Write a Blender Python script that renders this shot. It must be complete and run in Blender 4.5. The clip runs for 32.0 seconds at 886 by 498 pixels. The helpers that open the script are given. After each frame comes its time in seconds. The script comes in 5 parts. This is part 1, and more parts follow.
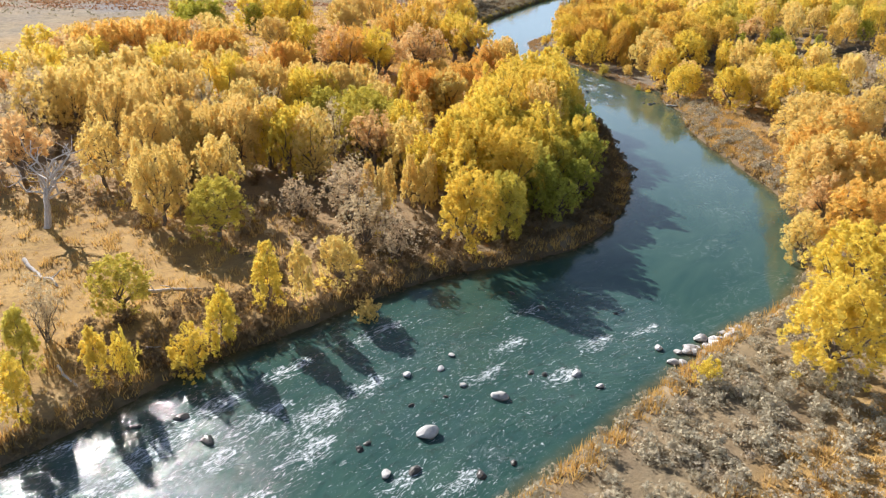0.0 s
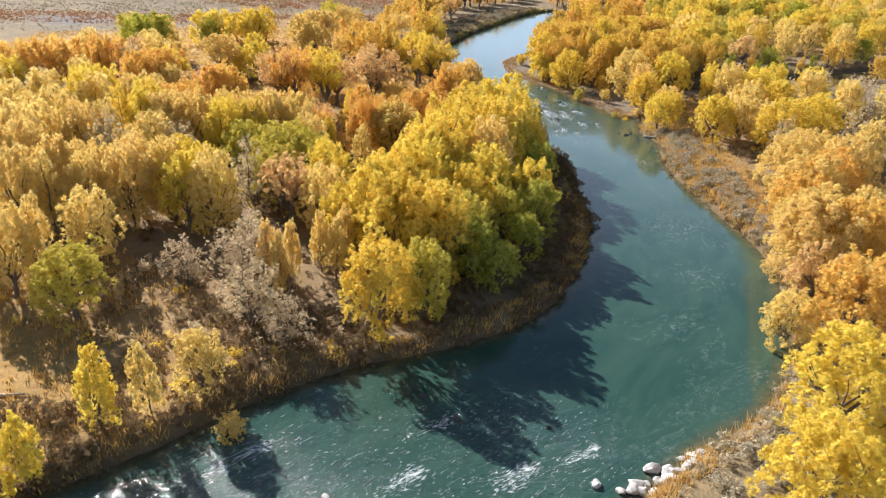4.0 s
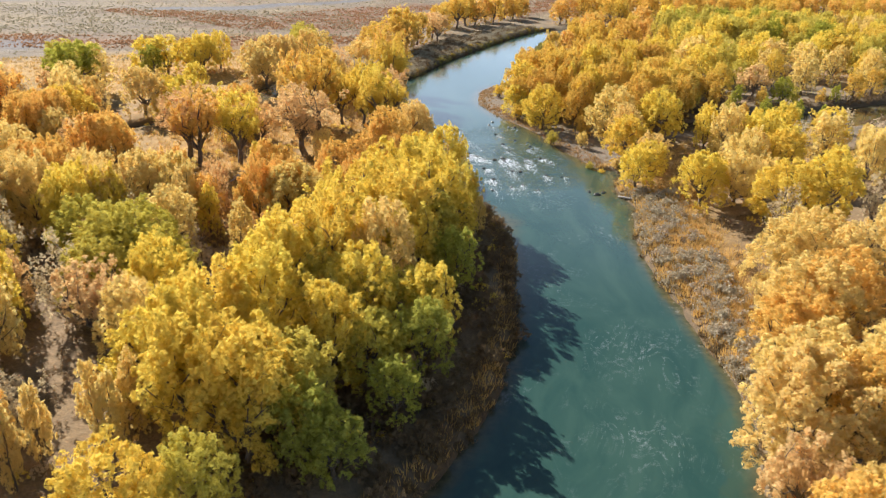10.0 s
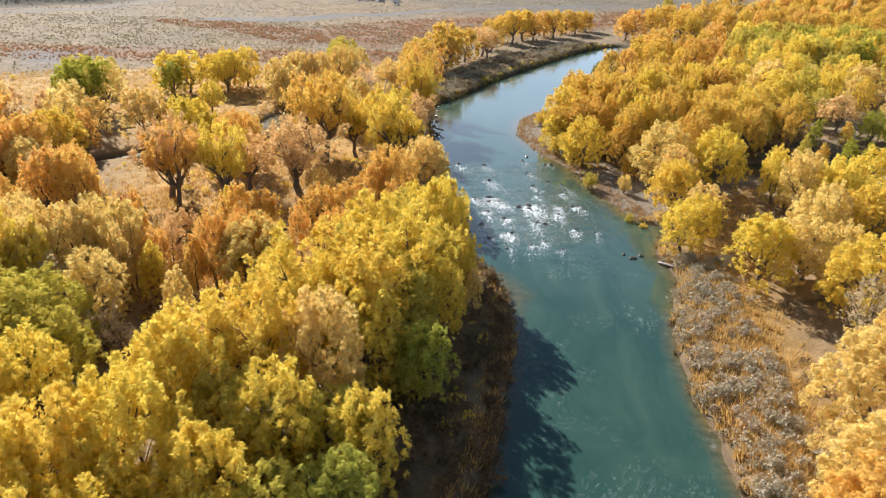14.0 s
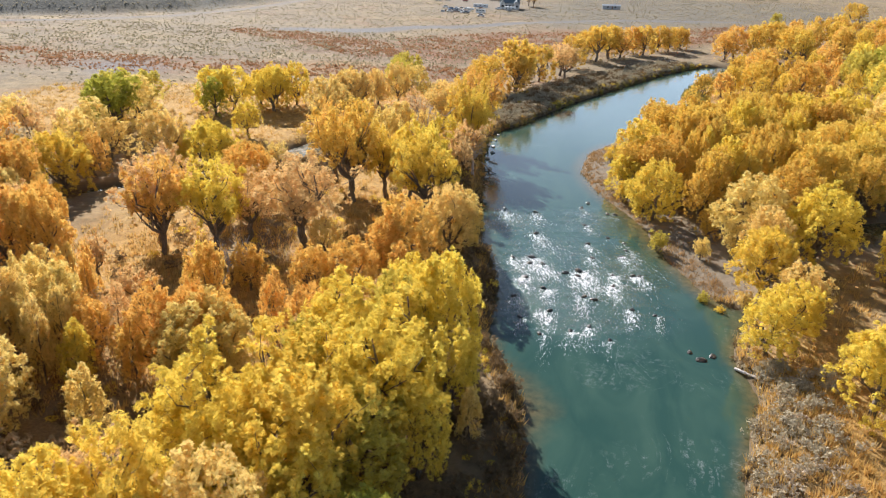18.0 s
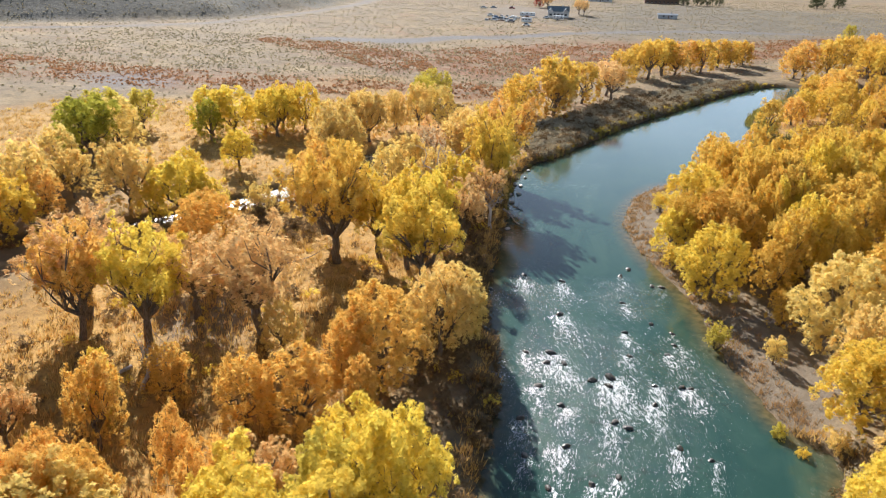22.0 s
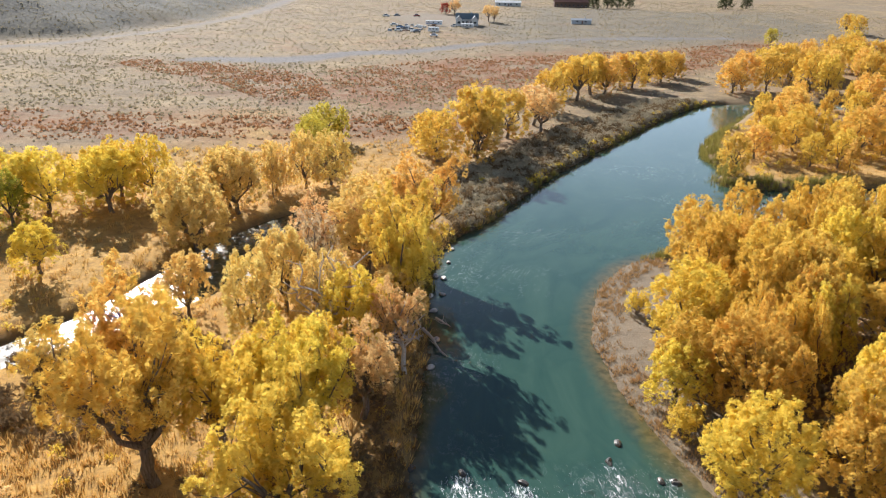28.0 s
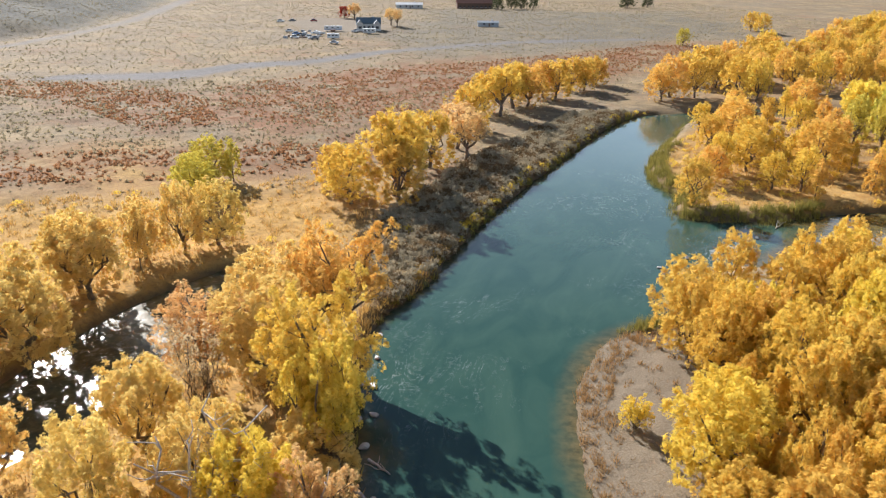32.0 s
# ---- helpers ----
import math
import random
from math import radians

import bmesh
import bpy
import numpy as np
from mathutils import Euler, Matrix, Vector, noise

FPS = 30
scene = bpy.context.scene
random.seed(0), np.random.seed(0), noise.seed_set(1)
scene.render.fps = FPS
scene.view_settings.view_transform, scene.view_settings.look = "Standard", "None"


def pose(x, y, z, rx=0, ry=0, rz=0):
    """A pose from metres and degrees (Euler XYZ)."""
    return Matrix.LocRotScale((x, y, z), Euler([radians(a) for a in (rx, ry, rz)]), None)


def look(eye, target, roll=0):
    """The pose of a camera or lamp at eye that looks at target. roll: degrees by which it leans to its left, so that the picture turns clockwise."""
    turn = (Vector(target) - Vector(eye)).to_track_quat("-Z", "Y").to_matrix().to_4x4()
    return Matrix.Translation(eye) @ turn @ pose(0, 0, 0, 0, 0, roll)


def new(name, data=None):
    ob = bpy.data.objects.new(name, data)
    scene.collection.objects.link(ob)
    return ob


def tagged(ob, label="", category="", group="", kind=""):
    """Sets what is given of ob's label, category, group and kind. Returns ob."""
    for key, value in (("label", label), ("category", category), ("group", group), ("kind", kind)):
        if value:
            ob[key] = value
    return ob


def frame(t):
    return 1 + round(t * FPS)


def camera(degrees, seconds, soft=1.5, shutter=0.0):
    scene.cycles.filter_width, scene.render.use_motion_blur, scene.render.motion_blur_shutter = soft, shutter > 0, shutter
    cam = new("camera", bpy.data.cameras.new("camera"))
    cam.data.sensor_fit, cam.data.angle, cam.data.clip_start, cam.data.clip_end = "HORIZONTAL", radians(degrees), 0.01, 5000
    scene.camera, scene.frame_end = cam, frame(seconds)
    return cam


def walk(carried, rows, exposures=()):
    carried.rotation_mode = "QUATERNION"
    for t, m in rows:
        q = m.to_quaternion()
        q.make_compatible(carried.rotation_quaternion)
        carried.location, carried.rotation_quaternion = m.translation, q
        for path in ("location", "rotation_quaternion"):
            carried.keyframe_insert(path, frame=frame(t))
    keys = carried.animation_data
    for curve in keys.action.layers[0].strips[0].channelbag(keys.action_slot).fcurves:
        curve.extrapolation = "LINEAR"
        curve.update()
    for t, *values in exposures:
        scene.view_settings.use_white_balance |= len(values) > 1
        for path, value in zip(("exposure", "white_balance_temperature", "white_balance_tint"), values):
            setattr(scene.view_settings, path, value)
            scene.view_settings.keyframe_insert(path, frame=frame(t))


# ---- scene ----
cam = camera(61.7, 32.0, soft=1.1)
METRES, EYE, TILT, LEAN, TURN = 220.0, 43.78, 0.0, 0.0, 0.0
ROWS = [
    (0.0, 0.0, 0.0, 0.0, 0.62, -24.47, -1.37),
    (0.5, 0.0053, 0.0113, 0.0008, 0.76, -24.39, -1.41),
    (1.0, 0.0108, 0.0228, 0.0014, 0.78, -24.31, -1.43),
    (1.5, 0.0165, 0.0344, 0.0018, 0.77, -24.21, -1.47),
    (2.0, 0.0223, 0.0461, 0.0021, 0.77, -24.13, -1.52),
    (2.5, 0.0282, 0.0578, 0.0021, 0.76, -24.04, -1.57),
    (3.0, 0.0341, 0.0694, 0.002, 0.73, -23.97, -1.65),
    (3.5, 0.0404, 0.0809, 0.0019, 0.7, -23.92, -1.7),
    (5.5, 0.0665, 0.1282, 0.0035, 0.54, -23.72, -1.74),
    (6.0, 0.0737, 0.1405, 0.0036, 0.55, -23.66, -1.73),
    (6.5, 0.0805, 0.1529, 0.0041, 0.59, -23.62, -1.71),
    (7.0, 0.0873, 0.1656, 0.0045, 0.66, -23.57, -1.68),
    (7.5, 0.0943, 0.1781, 0.0051, 0.75, -23.52, -1.61),
    (8.0, 0.1012, 0.1907, 0.0059, 0.9, -23.45, -1.54),
    (8.5, 0.1079, 0.2036, 0.0067, 1.14, -23.39, -1.51),
    (9.0, 0.1146, 0.2162, 0.0074, 1.58, -23.34, -1.44),
    (9.5, 0.1213, 0.2292, 0.0085, 2.14, -23.29, -1.39),
    (10.0, 0.1276, 0.2424, 0.0088, 2.72, -23.22, -1.31),
    (10.5, 0.1338, 0.2556, 0.0095, 3.38, -23.19, -1.26),
    (11.0, 0.14, 0.2687, 0.0099, 4.08, -23.14, -1.23),
    (11.5, 0.1453, 0.2825, 0.0102, 4.77, -23.1, -1.26),
    (12.0, 0.1508, 0.2961, 0.0104, 5.48, -23.03, -1.24),
    (12.5, 0.1556, 0.3102, 0.0106, 6.18, -22.97, -1.26),
    (13.0, 0.1604, 0.3244, 0.0108, 6.92, -22.91, -1.25),
    (13.5, 0.1648, 0.3386, 0.0113, 7.69, -22.85, -1.28),
    (14.0, 0.169, 0.3531, 0.0116, 8.45, -22.78, -1.3),
    (14.5, 0.1732, 0.3676, 0.012, 9.24, -22.71, -1.28),
    (16.5, 0.1864, 0.4273, 0.011, 12.87, -22.42, -1.33),
    (17.0, 0.1883, 0.4421, 0.0108, 13.79, -22.4, -1.39),
    (17.5, 0.1901, 0.4581, 0.0109, 14.8, -22.36, -1.41),
    (18.0, 0.1915, 0.4742, 0.0114, 15.84, -22.34, -1.46),
    (18.5, 0.1922, 0.4903, 0.0119, 16.92, -22.31, -1.51),
    (19.0, 0.1926, 0.5066, 0.0122, 18.02, -22.28, -1.52),
    (19.5, 0.1926, 0.5229, 0.0123, 18.91, -22.25, -1.54),
    (20.0, 0.1918, 0.5393, 0.0123, 19.45, -22.24, -1.55),
    (20.5, 0.1907, 0.5558, 0.0124, 19.78, -22.2, -1.57),
    (21.0, 0.1893, 0.5722, 0.0124, 19.89, -22.18, -1.58),
    (21.5, 0.1874, 0.5887, 0.0125, 19.87, -22.15, -1.54),
    (22.0, 0.185, 0.6054, 0.0129, 19.83, -22.12, -1.5),
    (22.5, 0.1819, 0.6224, 0.0134, 19.81, -22.12, -1.43),
    (23.0, 0.1783, 0.6394, 0.0138, 19.79, -22.11, -1.38),
    (23.5, 0.1743, 0.6565, 0.014, 19.77, -22.1, -1.34),
    (24.0, 0.1699, 0.6734, 0.0143, 19.74, -22.08, -1.3),
    (24.5, 0.1652, 0.6903, 0.0146, 19.69, -22.07, -1.25),
    (26.5, 0.1457, 0.7591, 0.0168, 16.31, -21.96, -1.04),
    (27.0, 0.1403, 0.7759, 0.0168, 14.75, -21.91, -1.01),
    (27.5, 0.1351, 0.7929, 0.0166, 13.53, -21.86, -0.99),
    (28.0, 0.1299, 0.8098, 0.0162, 12.76, -21.82, -0.94),
    (28.5, 0.1245, 0.8267, 0.016, 12.33, -21.81, -0.94),
    (29.0, 0.1196, 0.8436, 0.0158, 11.89, -21.81, -0.92),
    (29.5, 0.1148, 0.8605, 0.0154, 11.18, -21.79, -0.89),
    (30.0, 0.11, 0.8773, 0.0151, 10.27, -21.77, -0.83),
    (30.5, 0.1053, 0.8943, 0.0149, 9.17, -21.75, -0.79),
    (31.0, 0.1008, 0.9112, 0.0147, 7.86, -21.73, -0.74),
    (31.5, 0.0965, 0.928, 0.0147, 6.49, -21.71, -0.68),
    (32.0, 0.0926, 0.9451, 0.0148, 5.15, -21.69, -0.63),
]
walk(cam, [(t, pose(0, 0, EYE, TILT, LEAN, TURN) @ pose(METRES * x, METRES * y, METRES * z, 90 + pitch, roll, yaw)) for t, x, y, z, yaw, pitch, roll in ROWS])

# ---- light ----
SUN_AZ, SUN_EL = -38.0, 29.5      # degrees from +y to the east, and above the horizon
SUN_DIR = Vector((math.sin(radians(SUN_AZ)) * math.cos(radians(SUN_EL)), math.cos(radians(SUN_AZ)) * math.cos(radians(SUN_EL)), math.sin(radians(SUN_EL))))
sun = new("sun", bpy.data.lights.new("sun", "SUN"))
sun.data.energy, sun.data.angle, sun.data.color = 5.0, radians(0.53), (1.0, 0.96, 0.935)
sun.matrix_world = look(SUN_DIR * 500, (0, 0, 0))
world = bpy.data.worlds.new("sky")
scene.world = world
world.use_nodes = True
wn = world.node_tree
sky = wn.nodes.new("ShaderNodeTexSky")
sky.sky_type, sky.sun_disc = "NISHITA", False
sky.altitude, sky.air_density, sky.dust_density, sky.ozone_density = 1350, 1.2, 1.4, 5.5
sky.sun_elevation, sky.sun_rotation = radians(SUN_EL), radians(SUN_AZ % 360)
wn.nodes["Background"].inputs["Strength"].default_value = 0.036
scene.view_settings.exposure = 1.08
# white haze and thin cloud low over the horizon
way = wn.nodes.new("ShaderNodeTexCoord")
flat = wn.nodes.new("ShaderNodeMapping")
flat.inputs["Scale"].default_value = (1.0, 1.0, 3.2)
veil = wn.nodes.new("ShaderNodeTexNoise")
veil.inputs["Scale"].default_value, veil.inputs["Detail"].default_value, veil.inputs["Roughness"].default_value = 2.2, 6.0, 0.55
thin = wn.nodes.new("ShaderNodeMapRange")
thin.inputs["From Min"].default_value, thin.inputs["From Max"].default_value, thin.inputs["To Min"].default_value = 0.38, 0.62, 0.45
up = wn.nodes.new("ShaderNodeSeparateXYZ")
low = wn.nodes.new("ShaderNodeMapRange")
low.inputs["From Min"].default_value, low.inputs["From Max"].default_value = 0.14, 0.50
low.inputs["To Min"].default_value, low.inputs["To Max"].default_value = 1.0, 0.06
both = wn.nodes.new("ShaderNodeMath")
both.operation = "MULTIPLY"
cloud = wn.nodes.new("ShaderNodeMix")
cloud.data_type = "RGBA"
cloud.inputs[7].default_value = (17.0, 21.0, 27.0, 1.0)
wn.links.new(way.outputs["Generated"], flat.inputs["Vector"])
wn.links.new(way.outputs["Generated"], up.inputs[0])
wn.links.new(flat.outputs["Vector"], veil.inputs["Vector"])
wn.links.new(veil.outputs["Fac"], thin.inputs["Value"])
wn.links.new(up.outputs["Z"], low.inputs["Value"])
wn.links.new(thin.outputs["Result"], both.inputs[0])
wn.links.new(low.outputs["Result"], both.inputs[1])
wn.links.new(both.outputs[0], cloud.inputs["Factor"])
wn.links.new(sky.outputs["Color"], cloud.inputs[6])
wn.links.new(cloud.outputs[2], wn.nodes["Background"].inputs["Color"])

# ---- materials ----


class Nodes:
    """A small builder for node materials."""

    def __init__(self, name):
        self.mat = bpy.data.materials.new(name)
        self.mat.use_nodes = True
        self.tree = self.mat.node_tree
        self.bsdf = self.tree.nodes["Principled BSDF"]
        self.out = self.tree.nodes["Material Output"]

    def node(self, kind, **values):
        n = self.tree.nodes.new(kind)
        for key, v in values.items():
            setattr(n, key, v)
        return n

    def link(self, a, b):
        self.tree.links.new(a, b)

    def put(self, socket, value):
        if isinstance(value, (int, float)):
            socket.default_value = value
        elif isinstance(value, tuple):
            socket.default_value = (*value, 1.0)[:4] if len(socket.default_value) == 4 else value
        else:
            self.link(value, socket)

    def noise(self, scale, detail=4.0, vector=None, rough=0.55, distortion=0.0):
        n = self.node("ShaderNodeTexNoise")
        n.inputs["Scale"].default_value, n.inputs["Detail"].default_value = scale, detail
        n.inputs["Roughness"].default_value, n.inputs["Distortion"].default_value = rough, distortion
        self.link(vector or self.position(), n.inputs["Vector"])
        return n.outputs["Fac"]

    def position(self):
        return self.node("ShaderNodeNewGeometry").outputs["Position"]

    def coords(self):
        return self.node("ShaderNodeTexCoord").outputs["Object"]

    def island(self):
        return self.node("ShaderNodeNewGeometry").outputs["Random Per Island"]

    def object_random(self):
        return self.node("ShaderNodeObjectInfo").outputs["Random"]

    def attr(self, name):
        return self.node("ShaderNodeAttribute", attribute_name=name)

    def math(self, op, a, b=0.0, clamp=False):
        n = self.node("ShaderNodeMath", operation=op, use_clamp=clamp)
        self.put(n.inputs[0], a), self.put(n.inputs[1], b)
        return n.outputs[0]

    def ramp(self, fac, lo, hi, a=0.0, b=1.0):
        n = self.node("ShaderNodeMapRange", clamp=True)
        self.put(n.inputs["Value"], fac)
        n.inputs["From Min"].default_value, n.inputs["From Max"].default_value = lo, hi
        n.inputs["To Min"].default_value, n.inputs["To Max"].default_value = a, b
        return n.outputs["Result"]

    def mix(self, fac, a, b, blend="MIX"):
        n = self.node("ShaderNodeMix", data_type="RGBA", blend_type=blend)
        self.put(n.inputs["Factor"], fac), self.put(n.inputs[6], a), self.put(n.inputs[7], b)
        return n.outputs[2]

    def bump(self, height, strength=0.3, distance=0.1):
        n = self.node("ShaderNodeBump")
        n.inputs["Strength"].default_value, n.inputs["Distance"].default_value = strength, distance
        self.link(height, n.inputs["Height"])
        return n.outputs["Normal"]

    def surface(self, color, rough=0.8, normal=None, metal=0.0, spec=0.3):
        b = self.bsdf.inputs
        self.put(b["Base Color"], color), self.put(b["Roughness"], rough), self.put(b["Metallic"], metal)
        self.put(b["Specular IOR Level"], spec)
        if normal:
            self.link(normal, b["Normal"])
        return self.mat


def leaf_material(name, light, mid, dark, glow=0.45, fine=17.0, gaps=0.48):
    """Sprays of small leaves: a diffuse and a translucent side, dark and light spray by spray to paint the shade among
    leaves, tinted crown by crown, with gaps between the leaflets.
    """
    n = Nodes(name)
    c = n.mix(n.ramp(n.island(), 0.0, 1.0, 0.35, 0.95), dark, light)
    grain = n.noise(fine, 2.0, n.coords(), 0.6)
    c = n.mix(n.ramp(grain, 0.48, 0.70, 0.0, 0.3), c, light)
    c = n.mix(n.ramp(n.noise(0.55, 2.0, n.coords()), 0.35, 0.65, 0.0, 0.55), c, mid)
    c = n.mix(n.ramp(n.object_random(), 0.0, 1.0, 0.0, 0.45), c, (mid[0] * 0.97, mid[1] * 0.85, mid[2] * 1.0))
    d = n.node("ShaderNodeBsdfDiffuse")
    s = n.node("ShaderNodeBsdfTranslucent")
    m = n.node("ShaderNodeMixShader")
    m.inputs[0].default_value = glow
    n.link(c, d.inputs["Color"]), n.link(c, s.inputs["Color"])
    n.link(d.outputs[0], m.inputs[1]), n.link(s.outputs[0], m.inputs[2])
    if gaps:
        hole, cut = n.node("ShaderNodeBsdfTransparent"), n.node("ShaderNodeMixShader")
        n.link(n.math("GREATER_THAN", grain, gaps), cut.inputs[0])
        n.link(hole.outputs[0], cut.inputs[1]), n.link(m.outputs[0], cut.inputs[2])
        n.link(cut.outputs[0], n.out.inputs["Surface"])
    else:
        n.link(m.outputs[0], n.out.inputs["Surface"])
    return n.mat


LEAVES = {
    "gold": leaf_material("gold_leaves", (0.91, 0.745, 0.135), (0.835, 0.65, 0.115), (0.52, 0.375, 0.075), 0.45),
    "amber": leaf_material("amber_leaves", (0.90, 0.735, 0.26), (0.83, 0.635, 0.21), (0.57, 0.41, 0.14), 0.45),
    "copper": leaf_material("copper_leaves", (0.90, 0.63, 0.17), (0.82, 0.53, 0.135), (0.52, 0.32, 0.085), 0.45),
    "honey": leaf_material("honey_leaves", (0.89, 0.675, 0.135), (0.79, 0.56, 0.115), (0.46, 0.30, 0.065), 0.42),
    "lime": leaf_material("lime_leaves", (0.62, 0.59, 0.11), (0.43, 0.425, 0.08), (0.19, 0.20, 0.05), 0.42),
    # orange-brown leaf, its colour also darkened for the backlit side of the bar grove
    "bronze": leaf_material("shaded_bronze_leaves", (0.86, 0.62, 0.135), (0.745, 0.495, 0.105), (0.41, 0.26, 0.06), 0.42),
    "olive": leaf_material("olive_leaves", (0.78, 0.67, 0.13), (0.60, 0.52, 0.10), (0.32, 0.28, 0.06), 0.42),
    "green": leaf_material("green_leaves", (0.62, 0.58, 0.08), (0.36, 0.36, 0.06), (0.15, 0.16, 0.035), 0.45),
    "desert": leaf_material("desert_leaves", (0.56, 0.48, 0.30), (0.44, 0.375, 0.235), (0.27, 0.235, 0.155), 0.3, 7.0, 0.0),
    "tan": leaf_material("tan_leaves", (0.87, 0.63, 0.29), (0.77, 0.53, 0.22), (0.50, 0.34, 0.15), 0.45),
    "pale": leaf_material("pale_leaves", (0.72, 0.58, 0.34), (0.60, 0.48, 0.29), (0.36, 0.29, 0.19), 0.4),
    "sage": leaf_material("sage_leaves", (0.60, 0.52, 0.36), (0.46, 0.40, 0.28), (0.17, 0.15, 0.11), 0.2),
    # brown scrub, its colour darkened for banks that lie in tree shadow
    "scrub": leaf_material("shaded_scrub_leaves", (0.34, 0.23, 0.11), (0.19, 0.14, 0.075), (0.09, 0.075, 0.05), 0.25),
    "rust": leaf_material("rust_leaves", (0.46, 0.25, 0.12), (0.38, 0.205, 0.10), (0.28, 0.15, 0.08), 0.45, 7.0, 0.0),
    "reed": leaf_material("reed_blades", (0.4, 0.34, 0.09), (0.25, 0.22, 0.065), (0.12, 0.12, 0.04), 0.3, 7.0, 0.0),
    "weed": leaf_material("weed_blades", (0.56, 0.39, 0.18), (0.42, 0.28, 0.12), (0.25, 0.16, 0.07), 0.25, 7.0, 0.0),
    "straw": leaf_material("straw_blades", (0.71, 0.49, 0.175), (0.61, 0.39, 0.13), (0.45, 0.275, 0.09), 0.3, 7.0, 0.0),
}


def bark_material(name, a, b):
    n = Nodes(name)
    v = n.coords()
    stretch = n.node("ShaderNodeMapping")
    stretch.inputs["Scale"].default_value = (4.0, 4.0, 0.7)
    n.link(v, stretch.inputs["Vector"])
    f = n.noise(2.5, 5.0, stretch.outputs["Vector"])
    return n.surface(n.mix(n.ramp(f, 0.3, 0.7), a, b), 0.9, n.bump(f, 0.8, 0.08))


BARK = bark_material("bark", (0.075, 0.055, 0.04), (0.24, 0.19, 0.145))
DEADWOOD = bark_material("deadwood", (0.34, 0.30, 0.27), (0.62, 0.58, 0.54))


def rock_material(name, dark, light, rough):
    n = Nodes(name)
    f = n.noise(1.6, 6.0)
    c = n.mix(n.ramp(f, 0.35, 0.7), dark, light)
    c = n.mix(n.ramp(n.object_random(), 0, 1, 0.0, 0.6), c, tuple(v * 1.15 for v in light))
    wet = n.node("ShaderNodeSeparateXYZ")
    n.link(n.position(), wet.inputs[0])
    c = n.mix(n.ramp(wet.outputs["Z"], 0.06, 0.22, 0.85, 0.0), c, (0.035, 0.033, 0.028))
    return n.surface(c, rough, n.bump(n.noise(6.0, 6.0), 0.5, 0.08))


ROCK, WET_ROCK = rock_material("river_rock", (0.24, 0.225, 0.21), (0.58, 0.55, 0.52), 0.6), rock_material("wet_rock", (0.025, 0.024, 0.022), (0.10, 0.09, 0.08), 0.3)


def ground_material():
    """Dry soil, straw grass, gravel, grey wash and rust brush, laid out by the ground's own zones."""
    n = Nodes("ground")
    zone = n.node("ShaderNodeSeparateColor")
    n.link(n.attr("zone").outputs["Color"], zone.inputs[0])
    gravel, rust, wash = zone.outputs
    extra = n.node("ShaderNodeSeparateColor")
    n.link(n.attr("extra").outputs["Color"], extra.inputs[0])
    straw, mud_shade, sagey = extra.outputs
    big, mid, fine = n.noise(0.035, 4.0), n.noise(0.35, 5.0), n.noise(3.5, 5.0, rough=0.7)
    soil = n.mix(n.ramp(mid, 0.35, 0.65), (0.175, 0.124, 0.075), (0.265, 0.196, 0.117))
    soil = n.mix(n.ramp(big, 0.42, 0.60, 0.0, 0.8), soil, (0.30, 0.217, 0.112))
    soil = n.mix(n.ramp(n.noise(0.013, 5.0, rough=0.7), 0.50, 0.60, 0.0, 0.6), soil, (0.24, 0.19, 0.13))
    soil = n.mix(n.ramp(n.noise(0.022, 6.0, rough=0.7, distortion=0.8), 0.54, 0.64, 0.0, 0.65), soil, (0.27, 0.15, 0.075))
    soil = n.mix(n.ramp(n.noise(0.42, 6.0, rough=0.85), 0.49, 0.60, 0.0, 0.7), soil, (0.13, 0.105, 0.068))
    soil = n.mix(n.ramp(n.noise(0.16, 6.0, rough=0.8), 0.46, 0.60, 0.0, 0.6), soil, (0.155, 0.12, 0.075))
    soil = n.mix(n.ramp(n.noise(0.07, 5.0, rough=0.75), 0.55, 0.66, 0.0, 0.7), soil, (0.33, 0.25, 0.145))
    grass = n.mix(n.ramp(mid, 0.3, 0.7), (0.38, 0.215, 0.06), (0.53, 0.33, 0.105))
    grass = n.mix(n.ramp(n.noise(1.3, 6.0, rough=0.8), 0.48, 0.64, 0.0, 0.75), grass, (0.21, 0.13, 0.055))
    c = n.mix(straw, soil, grass)
    brush = n.mix(n.ramp(fine, 0.35, 0.6), (0.27, 0.125, 0.055), (0.15, 0.072, 0.036))
    brush = n.mix(n.ramp(n.noise(0.09, 6.0, rough=0.7), 0.50, 0.64, 0.0, 0.85), brush, (0.27, 0.20, 0.125))
    c = n.mix(n.math("MULTIPLY", rust, n.ramp(n.noise(0.06, 5.0, rough=0.65), 0.36, 0.52)), c, brush)
    # sagebrush ground, with distance haze and the hill's shaded slope mixed into its colour
    sage = n.mix(n.ramp(n.noise(0.5, 6.0, rough=0.8), 0.42, 0.58), (0.14, 0.135, 0.11), (0.058, 0.064, 0.06))
    sage = n.mix(n.ramp(big, 0.52, 0.66, 0.0, 0.6), sage, (0.17, 0.145, 0.095))
    c = n.mix(sagey, c, sage)
    litter = n.mix(n.ramp(fine, 0.35, 0.65), (0.36, 0.235, 0.115), (0.18, 0.115, 0.06))
    c = n.mix(n.math("MULTIPLY", n.attr("litter").outputs["Fac"], n.ramp(mid, 0.35, 0.6, 0.55, 1.0)), c, litter)
    stones = n.mix(n.ramp(n.noise(5.0, 3.0, rough=0.8), 0.35, 0.7), (0.155, 0.122, 0.085), (0.25, 0.205, 0.15))
    c = n.mix(gravel, c, stones)
